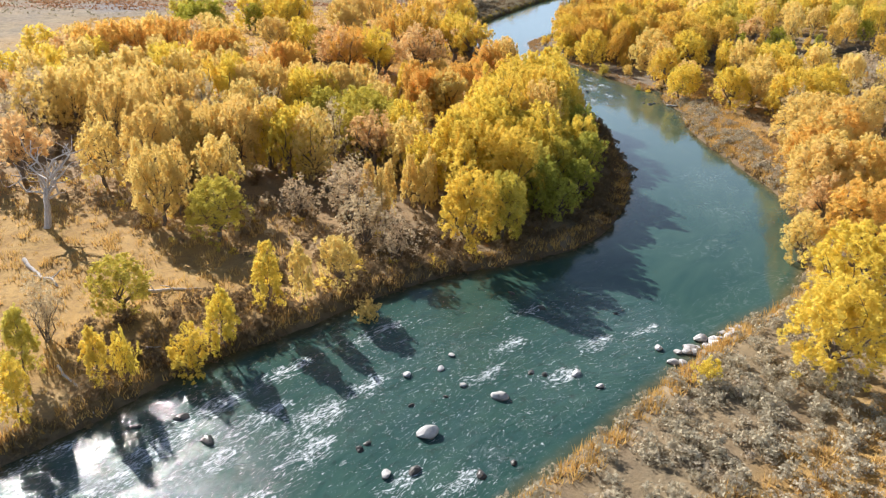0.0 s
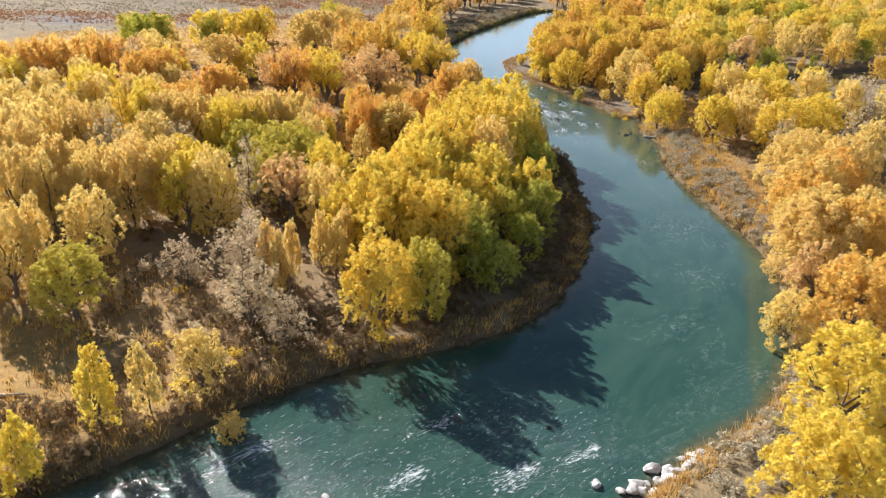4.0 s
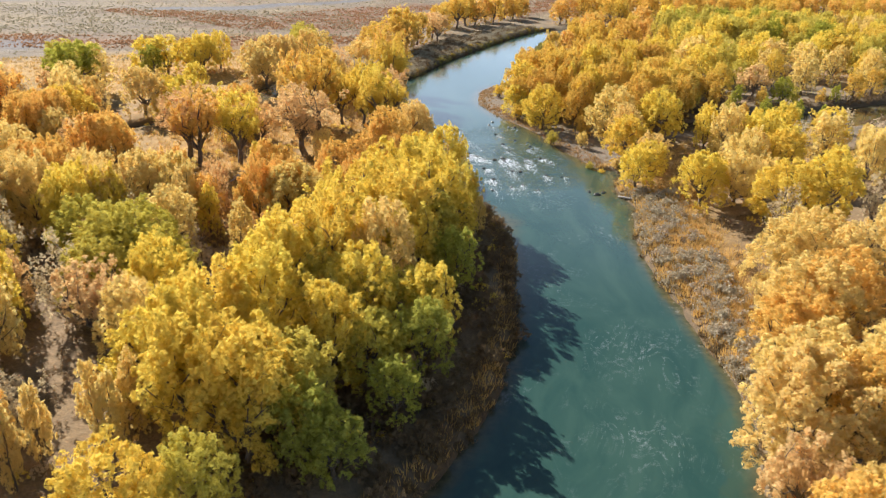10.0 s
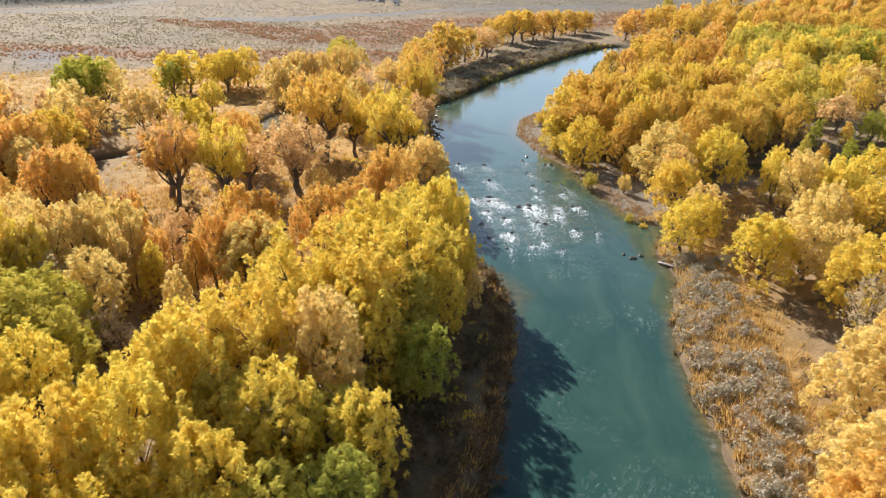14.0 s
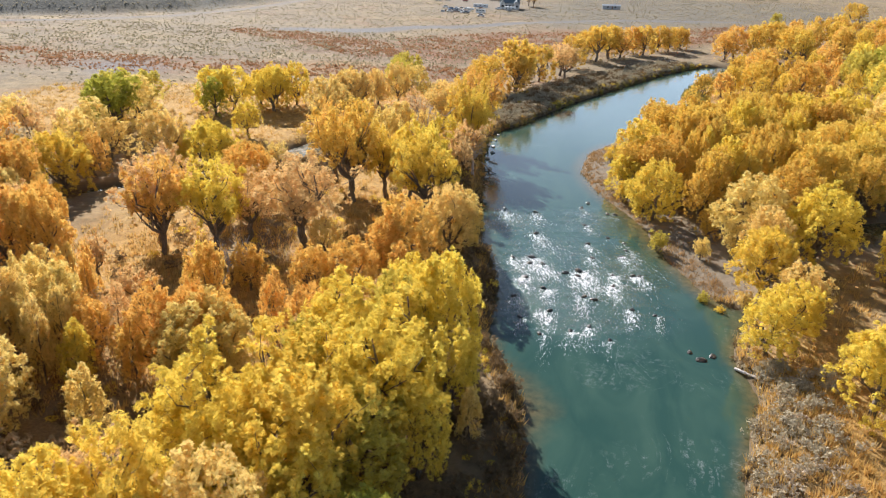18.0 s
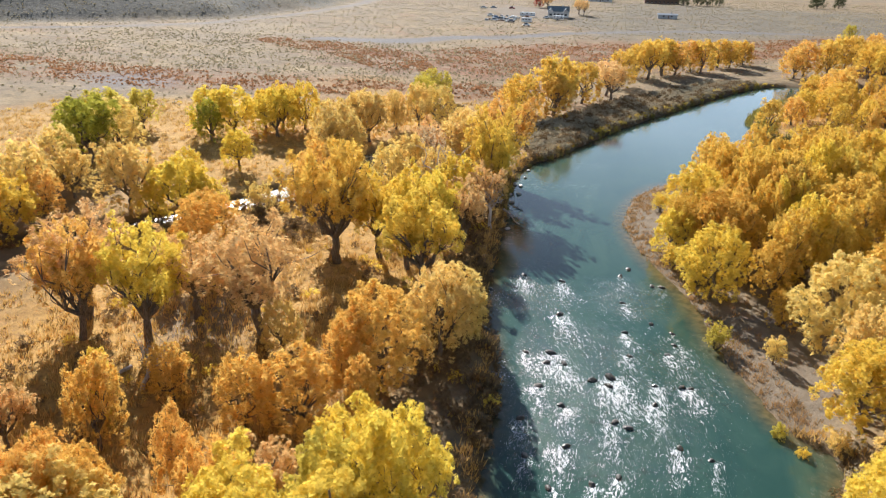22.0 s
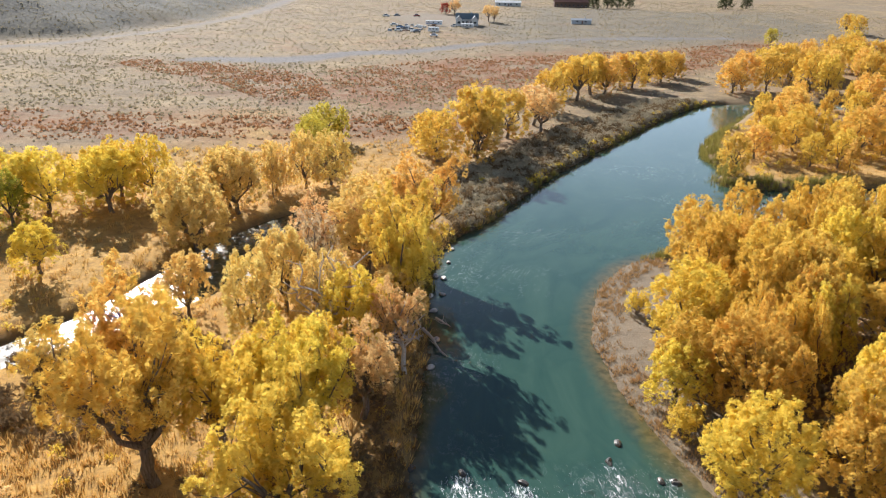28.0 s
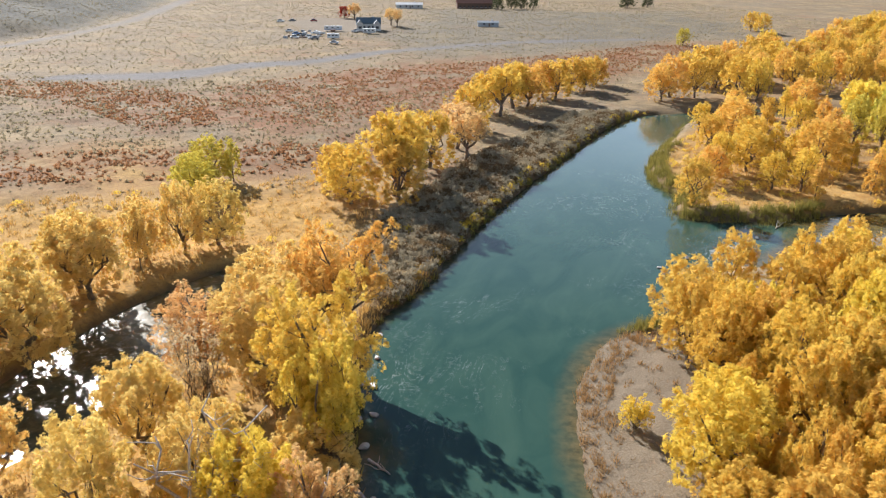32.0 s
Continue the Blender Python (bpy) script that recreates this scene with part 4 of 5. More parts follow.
plant("olive", 8, (-40.1, 60, 2.3))
plant("olive", 9, (112.3, 628.3, 3.9), (-41.3, 346.3, 3.9), (-37.2, 355.7, 2.5), (18.1, 118.9, 3.5), (20.3, 129.2, 3.9), (-30.8, 93.9, 3.9))
plant("olive", 10, (-41.9, 354.1, 4.3), (-37.8, 337.4, 4.3), (-23.9, 144.3, 4.2), (-10.6, 136.4, 4.3), (-93.7, 283.9, 4.3), (8.1, 96.2, 3.3))
plant("olive", 11, (12.4, 127, 4.3), (21.9, 152.2, 4.7), (-15.2, 129.8, 4), (-15.4, 142, 4.7))
plant("olive", 12, (-94.4, 271.8, 5.2), (-16.4, 137.1, 5.2))
plant("lime", 7, (21.5, 113, 2.6), (17.2, 104.4, 2.8))
plant("lime", 9, (14.6, 105.4, 3.0), (23.4, 121.5, 3.2), (26.4, 143, 3.0))
plant("pale", 6, (-18.7, 169.5, 2.6))
plant("pale", 7, (-9.8, 144.3, 2.8), (-6.3, 89.7, 3), (-21.5, 103.6, 3))
plant("pale", 8, (-41.3, 66.6, 2.2))
plant("pale", 9, (-14, 107.2, 3.4), (-11.2, 94.3, 3.9), (-14.7, 103.2, 3.9))
plant("pale", 10, (118.5, 215.9, 4.3))
plant("pale", 12, (-82.5, 151.2, 5.2))
plant("pale", 13, (-9.9, 269.9, 3.5), (-77.1, 130.5, 5.3))
plant("tan", 11, (6.7, 252.6, 3.1), (110, 278, 4.7))
plant("tan", 12, (-12, 277.6, 5.2), (10.8, 379.5, 5.2), (6.5, 240.8, 3.9), (8, 390.6, 5.2), (-17.2, 203.2, 5.1))
plant("tan", 15, (-29.4, 197.7, 6.5))
plant("tan", 16, (-6.9, 202.6, 6.9))
plant("green", 10, (-70.8, 280.5, 3.4))
plant("green", 11, (155.3, 379.8, 4.7))
plant("green", 15, (-81.5, 252.5, 6))
plant("green", 12, (-86, 256, 4.5), (127, 409.4, 5.2), (159, 463, 5.2), (170.7, 443.4, 5.2))


def fill_grove(ring, kinds, spacing, low, high, seed, limit=120):
    """More trees in the gaps of a grove, joined into one woodland for each leaf colour."""
    rng = np.random.default_rng(seed)
    ring = np.array(ring, float)
    lo, hi = ring.min(0), ring.max(0)
    spots = rng.uniform(lo, hi, (limit * 14, 2))
    spots = spots[inside(spots[:, 0], spots[:, 1], ring)]
    spots = spots[shore(spots[:, 0], spots[:, 1]) > 2.0]
    for x, y in spots:
        if limit <= 0:
            break
        h = rng.uniform(low, high)
        r = h * rng.uniform(0.26, 0.36)
        if min(math.hypot(x - a, y - b) - 0.5 * c for a, b, c in PLANTED) < spacing:
            continue
        kind = kinds[int(rng.integers(len(kinds)))]
        near = 1 if y < 260 and -60 < x < 90 else 0
        trunk_me, crown_me = tree_meshes(form_of(kind, h, r), int(rng.integers(2)), kind, near)
        m = stand(x, y, r, h)
        WOODLAND.setdefault(kind, []).append((m, trunk_me, crown_me))
        PLANTED.append((x, y, r))
        limit -= 1


def corners(me, m):
    """The triangle corners of a mesh, moved by m."""
    me.calc_loop_triangles()
    idx = np.zeros(len(me.loop_triangles) * 3, np.int32)
    me.loop_triangles.foreach_get("vertices", idx)
    co = np.zeros(len(me.vertices) * 3, np.float32)
    me.vertices.foreach_get("co", co)
    m = np.array(m)
    return (co.reshape(-1, 3) @ m[:3, :3].T + m[:3, 3])[idx]


fill_grove(((-92, 108), (-60, 112), (-24, 100), (2, 108), (8, 150), (-5, 164), (-34, 178), (-50, 205), (-80, 245), (-110, 235)), ("amber", "amber", "gold", "tan", "pale"), 2.2, 8, 13, 1, 90)
PLANTED.append((56, 252, 9))  # a shaded hollow with no trees
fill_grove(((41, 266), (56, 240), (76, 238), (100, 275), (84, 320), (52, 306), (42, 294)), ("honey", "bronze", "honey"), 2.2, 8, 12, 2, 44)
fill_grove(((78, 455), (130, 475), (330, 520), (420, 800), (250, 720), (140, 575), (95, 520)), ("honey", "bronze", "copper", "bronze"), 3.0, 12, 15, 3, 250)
fill_grove(((104, 366), (166, 366), (190, 420), (150, 446), (112, 424)), ("olive", "olive", "green", "gold"), 3.0, 12, 15.5, 44, 46)
fill_grove(((95, 275), (180, 310), (300, 460), (180, 445), (130, 440), (112, 370), (90, 330)), ("amber", "gold", "honey", "olive", "gold"), 3.2, 10, 14, 4, 135)
fill_grove(((64, 88), (95, 80), (120, 150), (125, 230), (80, 225), (72, 170)), ("amber", "gold", "amber", "pale"), 3.0, 8, 12, 6, 50)
fill_grove(SHADED_WOOD, ("bronze", "olive", "green"), 2.2, 5, 9, 37, 40)
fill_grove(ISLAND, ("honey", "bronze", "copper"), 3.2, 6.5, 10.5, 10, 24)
fill_grove(((-2, 100), (14, 106), (25, 122), (27, 165), (20, 184), (12, 178), (12, 150), (4, 120)), ("gold", "olive", "gold"), 1.6, 10, 13, 9, 16)
CLEARING = ((-36, 160), (0, 150), (14, 172), (8, 235), (-30, 235))
fill_grove(CLEARING, ("copper", "amber", "tan"), 2.0, 5.0, 9.0, 16, 9)
for kind, trees in WOODLAND.items():
    wood = tagged(new("woodland"), {"gold": "dense yellow cottonwood thicket filling the river woods", "amber": "dense orange cottonwood thicket filling the river woods", "olive": "half-green cottonwood thicket filling the river woods", "tan": "thin brown cottonwood thicket filling the river woods", "bronze": "orange-brown cottonwood thicket of the river woods, darkened like backlit crowns", "honey": "deep yellow cottonwood thicket of the river woods", "copper": "copper-leaved cottonwood thicket of the river woods", "green": "dull green willow thicket round the backwater pond", "pale": "bare grey willow thicket filling the river woods"}[kind], "woodland", kind="stuff")
    new("trunk", tri_mesh("trunk", np.concatenate([corners(t, m) for m, t, c in trees]), BARK)).parent = wood
    new("crown", tri_mesh("crown", np.concatenate([corners(c, m) for m, t, c in trees]), LEAVES[kind])).parent = wood

# bare grey trees: one on the open flat, the others among the river woods
def dead_tree(x, y, lean, turn, seed, size, label):
    wood, _ = tree_shape("dead", seed, 0, 0)
    base = tagged(new("dead_tree"), label, "tree")
    base.matrix_world = pose(x, y, float(height(x, y)[0]), 0, lean, turn) @ Matrix.Scale(size, 4)
    new("trunk", link_mesh("trunk", *wood, DEADWOOD, True)).parent = base


dead_tree(-56, 96, 6, 40, 3, 1.0, "bleached bare dead cottonwood standing on dry grass")
dead_tree(-1.2, 251.5, 8, 100, 4, 1.05, "bare grey cottonwood among the leafy riverbank trees")
dead_tree(8.2, 251.0, -10, 20, 5, 0.7, "small bare grey cottonwood leaning over the bank")
dead_tree(-12, 187, 20, 60, 6, 0.55, "low bare grey tree in the shaded thicket")

# ---- shrubs, grass and reeds ----


def bush_cloud(seed, count, lobes=6, size=0.17, squat=0.75, wide=0.62):
    """A low bush about 1 m in radius."""
    rng = np.random.default_rng(seed)
    spots = [(math.cos(k * 2.4) * wide * rng.uniform(0.5, 1), math.sin(k * 2.4) * wide * rng.uniform(0.5, 1), rng.uniform(0.2, 0.5) * squat, rng.uniform(0.35, 0.55)) for k in range(lobes)]
    spots.append((0, 0, 0.55 * squat, 0.5))
    return leaf_cloud(rng, spots, count, size, 1.0)


def blades(seed, count, tall=1.0, spread=0.5, width=0.05):
    """A tussock of upright blades."""
    rng = np.random.default_rng(seed)
    a, r = rng.uniform(0, 6.283, count), spread * np.sqrt(rng.uniform(0, 1, count))
    base = np.stack((np.cos(a) * r, np.sin(a) * r, np.full(count, -0.1)), -1)
    tip = base + np.stack((np.cos(a) * rng.uniform(0, 0.5, count), np.sin(a) * rng.uniform(0, 0.5, count), tall * rng.uniform(0.5, 1.1, count)), -1)
    side = np.stack((-np.sin(a + 0.7), np.cos(a + 0.7), np.zeros(count)), -1) * width
    return np.stack((base - side, base + side, tip), 1).reshape(-1, 3)


def scatter(name, label, category, shapes, material, places, scales, seed):
    """One object of many small plants, each a turned and scaled copy of one of the shapes."""
    rng = np.random.default_rng(seed)
    z = height(places[:, 0], places[:, 1])
    turn, which = rng.uniform(0, 6.283, len(places)), rng.integers(0, len(shapes), len(places))
    tall = scales * rng.uniform(0.8, 1.25, len(places))
    parts = []
    for k, shape in enumerate(shapes):
        sel = which == k
        if not sel.any():
            continue
        c, s = np.cos(turn[sel])[:, None], np.sin(turn[sel])[:, None]
        x = (c * shape[:, 0] - s * shape[:, 1]) * scales[sel][:, None] + places[sel, 0][:, None]
        y = (s * shape[:, 0] + c * shape[:, 1]) * scales[sel][:, None] + places[sel, 1][:, None]
        parts.append(np.stack((x, y, shape[:, 2] * tall[sel][:, None] + z[sel][:, None]), -1).reshape(-1, 3))
    return tagged(new(name, tri_mesh(name, np.concatenate(parts), material)), label, category, kind="stuff")


def spots_in(ring, count, seed, near=0.4, far=1e9, clumpy=0.0):
    """Random places in a ring, on dry land between two distances from the water's edge, thinned into clumps."""
    rng = np.random.default_rng(seed)
    ring = np.array(ring, float)
    p = rng.uniform(ring.min(0), ring.max(0), (count * 4, 2))
    p = p[inside(p[:, 0], p[:, 1], ring)]
    if clumpy:
        p = p[wavy(p[:, 0], p[:, 1], 7.0, seed * 0.37) + rng.uniform(-0.5, 0.5, len(p)) > clumpy - 0.5]
    d = shore(p[:, 0], p[:, 1])
    return p[(d > near) & (d < far)][:count]


def bank_spots(line, count, seed, lo, hi, y0, y1):
    """Random places along a bank, between two distances from the water's edge."""
    rng = np.random.default_rng(seed)
    line = line[(line[:, 1] > y0) & (line[:, 1] < y1)]
    a, b = line[:-1], line[1:]
    long = np.hypot(*(b - a).T)
    k = rng.choice(len(a), count * 3, p=long / long.sum())
    p = a[k] + (b - a)[k] * rng.uniform(0, 1, (len(k), 1)) + rng.uniform(-4, 4, (len(k), 2))
    d = shore(p[:, 0], p[:, 1])
    p = p[(d > lo) & (d < hi) & ~inside(p[:, 0], p[:, 1], BAR)]
    return p[:count]


def sizes(p, lo, hi, seed):
    return np.random.default_rng(seed).uniform(lo, hi, len(p))


SAGE_SHAPES = [bush_cloud(k, 110, 6, 0.15) for k in range(4)]
SCRUB_SHAPES = [bush_cloud(10 + k, 70, 5, 0.21, 0.9) for k in range(4)]
TINY_SHAPES = [bush_cloud(25 + k, 10, 3, 0.42, 0.6, 0.3) for k in range(3)]
TUSSOCKS = [blades(30 + k, 12, 0.9, 0.55, 0.07) for k in range(3)]
REED_SHAPES = [blades(40 + k, 34, 1.7, 0.8, 0.06) for k in range(3)]

SAGE_FLAT = ((12, 46), (36, 74), (45, 80), (56, 88), (70, 78), (64, 40), (30, 26))
SAGE_RIGHT = ((52, 122), (50, 152), (52, 188), (66, 188), (67, 150), (64, 122))
SAGE_UP = ((5, 300), (14, 330), (30, 376), (50, 424), (62, 446), (40, 440), (14, 385), (0, 345), (-6, 315))
PROMONTORY = ((-34, 56), (-14, 76), (10, 93), (26, 106), (35, 132), (36, 165), (27, 184), (24, 204), (10, 240), (6, 262), (0, 262), (10, 215), (16, 184), (24, 160), (22, 130), (10, 108), (-12, 92), (-40, 70))
OUTER = ((-420, 330), (-120, 300), (-52, 330), (0, 360), (30, 430), (60, 470), (150, 600), (260, 760), (200, 1000), (-300, 1000), (-700, 900))

# single sagebrushes on the flat beside the first bend and along the right bank
sage_near = np.concatenate((spots_in(SAGE_FLAT, 170, 51, 0.8, clumpy=0.25), spots_in(SAGE_RIGHT, 90, 52, 0.8, 9.0)))
sage_meshes = [tri_mesh("foliage", s, LEAVES["sage"]) for s in SAGE_SHAPES]
stem_v, stem_f = [], []
srng = np.random.default_rng(53)
for k in range(6):
    limb(stem_v, stem_f, (0, 0, -0.15), (math.cos(k * 1.1) * 0.45, math.sin(k * 1.1) * 0.45, 0.4), 0.035, 0.012, srng, 0.1, 2, 3)
stem_me = link_mesh("stems", stem_v, stem_f, BARK)
for (x, y), z in zip(sage_near, height(sage_near[:, 0], sage_near[:, 1])):
    s = float(srng.uniform(0.7, 1.7))
    b = tagged(new("sagebrush"), "rounded grey-tan sagebrush on dry ground", "shrub", "sagebrush on the flats")
    b.matrix_world = Matrix.LocRotScale((x, y, z), Euler((0, 0, srng.uniform(0, 6.28))), (s, s, s * srng.uniform(0.75, 1.05)))
    for part_name, me in (("stems", stem_me), ("foliage", sage_meshes[int(srng.integers(4))])):
        new(part_name, me).parent = b
p = np.concatenate((spots_in(SAGE_FLAT, 1000, 54, 0.2), spots_in(SAGE_RIGHT, 200, 55, 0.2, 10.0, clumpy=0.3), bank_spots(RIGHT, 200, 50, 0.1, 3.5, 30, 200), spots_in(SAGE_UP, 2600, 56, 0.4)))
scatter("sage_scrub", "low grey-tan sagebrush covering the river flats", "shrubs", SAGE_SHAPES, LEAVES["sage"], p, sizes(p, 0.55, 1.55, 57), 58)
# the ring from (50, 244) is scrub added to darken the bar's shaded hollow
p = np.concatenate((spots_in(PROMONTORY, 1300, 61, 0.1, 14.0), spots_in(PROMONTORY, 700, 67, -0.2, 1.6), spots_in(FOREST, 750, 62, 1.0, clumpy=0.35), spots_in(SHADED_WOOD, 260, 38, 0.3), spots_in(BAR_WOOD, 160, 63, 1.0), spots_in(((50, 244), (62, 240), (66, 262), (54, 262)), 130, 39, 0.5), spots_in(RIGHT_WOOD, 300, 64, 1.0), spots_in(CLEARING, 60, 18, 0.5, clumpy=0.4), spots_in(SAGE_UP, 800, 36, 0.2, clumpy=0.2), spots_in(((-46, 222), (-20, 230), (-12, 250), (-28, 258), (-48, 238)), 190, 20, 0.2)))
scatter("bank_scrub", "reddish-brown scrub along the banks and under the trees, darkened for the shade there", "shrubs", SCRUB_SHAPES, LEAVES["scrub"], p, sizes(p, 0.6, 1.8, 65), 66)
p = np.concatenate((bank_spots(LEFT, 900, 68, -0.3, 1.3, 30, 310), bank_spots(RIGHT, 260, 59, -0.3, 1.0, 84, 210), bank_spots(LEFT, 260, 60, -0.3, 0.8, 310, 450)))
scatter("waterside_scrub", "straggling brown weeds and roots along the cut bank", "shrubs", SCRUB_SHAPES, LEAVES["scrub"], p, sizes(p, 0.35, 0.9, 69), 70)
p = np.concatenate((spots_in(PROMONTORY, 110, 71, 0.3, 7.0), spots_in(FOREST, 160, 72, 1.0), bank_spots(LEFT, 170, 73, 0.2, 2.2, 310, 448), spots_in(STRAW, 90, 74, 0.5), spots_in(ISLAND, 260, 12, 0.5), spots_in(CLEARING, 70, 19, 0.5)))
scatter("golden_scrub", "knee-high golden willow scrub dotted over the banks", "shrubs", SCRUB_SHAPES, LEAVES["gold"], p, sizes(p, 0.4, 1.3, 75), 76)
p = spots_in(FOREST, 220, 77, 1.0)
scatter("grey_scrub", "bare grey-brown willow scrub between the trees", "shrubs", SCRUB_SHAPES, LEAVES["pale"], p, sizes(p, 0.9, 2.2, 78), 79)
p = np.concatenate((spots_in(RUST_FIELD, 1500, 81, clumpy=0.2), spots_in(RUST_BEND, 4200, 80, clumpy=0.2), spots_in(RUST_EDGE, 3800, 31, clumpy=0.3)))
scatter("rust_brush", "low rust-brown brush in the dry field", "shrubs", TINY_SHAPES, LEAVES["rust"], p, sizes(p, 0.3, 0.75, 82), 83)
HILL_FRONT = ((-234, 522), (-228, 600), (-236, 670), (-260, 790), (-420, 800), (-560, 372), (-420, 385), (-320, 430), (-268, 480))
p = np.concatenate((spots_in(OUTER, 36000, 84, 3.0, clumpy=0.02), spots_in(OUTER, 4000, 32, 3.0, clumpy=0.6), spots_in(((-240, 350), (-50, 372), (0, 400), (20, 470), (-100, 480), (-240, 460)), 5000, 33, 3.0, clumpy=0.25), spots_in(HILL_FRONT, 7000, 34)))
p = p[(band(p[:, 0], p[:, 1], WASH) > -1) & (band(p[:, 0], p[:, 1], TRACK) > 1) & ~inside(p[:, 0], p[:, 1], YARD) & ~inside(p[:, 0], p[:, 1], PLAYA)]
scatter("desert_brush", "grey-green desert brush dotted over the plain", "shrubs", TINY_SHAPES, LEAVES["desert"], p, sizes(p, 0.25, 0.75, 85) * np.random.default_rng(35).uniform(0.6, 1.15, len(p)), 86)
p = np.concatenate((spots_in(STRAW, 5200, 87, 0.4), spots_in(STRAW_RIGHT, 1500, 88, 0.4), spots_in(STRAW_LEFT, 2600, 89, 0.4), bank_spots(LEFT, 1300, 90, 0.1, 2.6, 30, 330), bank_spots(RIGHT, 900, 13, 0.1, 2.6, 30, 210), spots_in(ISLAND, 1100, 14, 0.5), spots_in(CLEARING, 2000, 17, 0.5), spots_in(SAGE_RIGHT, 900, 94, 0.3)))
scatter("straw_grass", "dry golden grass in tussocks over the flood plain", "grass", TUSSOCKS, LEAVES["straw"], p, sizes(p, 0.5, 1.3, 91), 92)
p = np.concatenate((spots_in(BAR, 260, 93, 0.4), spots_in(((24, 240), (40, 236), (52, 205), (58, 208), (44, 240), (36, 262), (36, 284), (44, 300), (40, 302), (26, 285)), 1500, 58, 0.1, 4.0)))
scatter("gravel_bar_weeds", "dry brown weeds on the gravel bar", "weeds", TUSSOCKS, LEAVES["weed"], p, sizes(p, 0.35, 0.9, 57), 56)
REEDBED = ((52, 347), (80, 342), (84, 356), (66, 356), (64, 380), (70, 408), (60, 402), (53, 380))
p = np.concatenate((spots_in(REEDBED, 420, 95, -2.5, 3.5), spots_in(((36, 298), (50, 303), (50, 310), (40, 306)), 70, 96, -1.0, 3.0), bank_spots(LEFT, 160, 97, -0.4, 0.3, 250, 450), bank_spots(RIGHT, 120, 15, -0.4, 0.3, 360, 440)))
scatter("reeds", "green-gold reeds standing in the shallows", "reeds", REED_SHAPES, LEAVES["reed"], p, sizes(p, 0.6, 1.2, 98), 99)

# ---- rocks and driftwood ----


def rock_mesh(seed, material):
    rng = np.random.default_rng(seed)
    bm = bmesh.new()
    bmesh.ops.create_icosphere(bm, subdivisions=2, radius=1.0)
    for _ in range(7):
        n = Vector(rng.normal(size=3)).normalized()
        cut = rng.uniform(0.55, 0.85)
        for v in bm.verts:
            over = v.co.dot(n) - cut
            if over > 0:
                v.co -= n * over
    for v in bm.verts:
        v.co = Vector((v.co.x * 1.2, v.co.y * 0.85, v.co.z * 0.75)) * (1 + 0.06 * rng.normal())
    me = bpy.data.meshes.new("boulder")
    bm.to_mesh(me)
    bm.free()
    me.materials.append(material)
    return me


ROCKS = [rock_mesh(k, ROCK) for k in range(6)]
WET_ROCKS = [rock_mesh(k + 6, WET_ROCK) for k in range(5)]
rrng = np.random.default_rng(21)


def rocks(label, *places):
    """Boulders at x, y with their radius, sunk a little into the bed or bank."""
    pale = label.startswith("pale")
    for x, y, r in places:
        ob = tagged(new("boulder", (ROCKS if pale else WET_ROCKS)[int(rrng.integers(5))]), label, "boulder", "boulders in the river")
        ob.matrix_world = Matrix.LocRotScale((x, y, max(0.0, float(height(x, y)[0])) + (0.12 if pale else -0.2) * r), Euler((rrng.normal(0, 0.15), rrng.normal(0, 0.15), rrng.uniform(0, 6.28))), (r, r, r))


rocks("pale grey boulder standing clear of shallow rapids", (-1, 55, 1.0), (6, 61, 0.85), (-3.4, 64.4, 0.5), (0.1, 65.6, 0.45), (2.4, 62.8, 0.45), (1.3, 68.4, 0.4), (-4.3, 49.4, 0.55), (14.3, 65.4, 0.6), (24.3, 71, 0.6), (16.3, 63.3, 0.45))
rocks("dark wet boulder breaking the surface of the rapids", (-2.7, 59.3, 0.35), (-1.9, 50, 0.7), (0.7, 60.9, 0.3), (9.6, 65.5, 0.45), (11, 65.3, 0.4), (-7, 52.7, 0.45), (-6.4, 53.5, 0.4), (-24.1, 56.5, 0.7), (-20.6, 53.3, 0.8), (-27.8, 55, 0.5), (6.7, 51.4, 0.4), (3.7, 49.8, 0.6), (21.1, 78.7, 0.35), (12.3, 79.7, 0.6), (8.8, 83.2, 0.5))
for x, y, long, wide in PLUMES_UP + PLUMES_DOWN:
    rocks("dark wet boulder with white water behind it", (x + float(rrng.normal(0, 0.3)), y + 0.5, 0.25 + 0.13 * wide))
rocks("dark wet boulder on the side of the rapids", (33, 245, 0.6), (32, 242, 0.5), (37, 240, 0.55), (38.5, 240, 0.5), (33, 210, 0.6), (38, 202, 0.6), (27, 212, 0.5), (16, 222, 0.8), (18, 216, 0.7), (22, 206, 0.6), (24, 199, 0.6), (13, 236, 0.6), (52.2, 189, 0.7), (53.6, 190.5, 0.6), (50.8, 190.6, 0.5))
rocks("pale boulder at the foot of the eroded bank", (4.6, 282, 0.7), (6.0, 281.5, 0.6), (7.1, 275.8, 0.6), (5.7, 274.6, 0.6), (4.8, 293.7, 0.5), (5.4, 288, 0.5), (7.2, 270, 0.6), (9.5, 262, 0.7), (10.5, 255, 0.6), (46, 321.5, 0.45), (51.4, 326.2, 0.6), (46.1, 315.9, 0.4), (46.8, 310.8, 0.4), (49, 319, 0.4), (59.7, 331.9, 0.6), (66, 337.5, 0.5))
dam_rng = np.random.default_rng(8)
for k in range(26):
    u = k / 25
    rocks("pale angular stone in a low rock wing dam", (26.0 + 8.2 * u + float(dam_rng.normal(0, 0.5)), 69.0 + 4.6 * math.sin(u * 1.5) + float(dam_rng.normal(0, 0.7)), float(dam_rng.uniform(0.45, 0.95))))


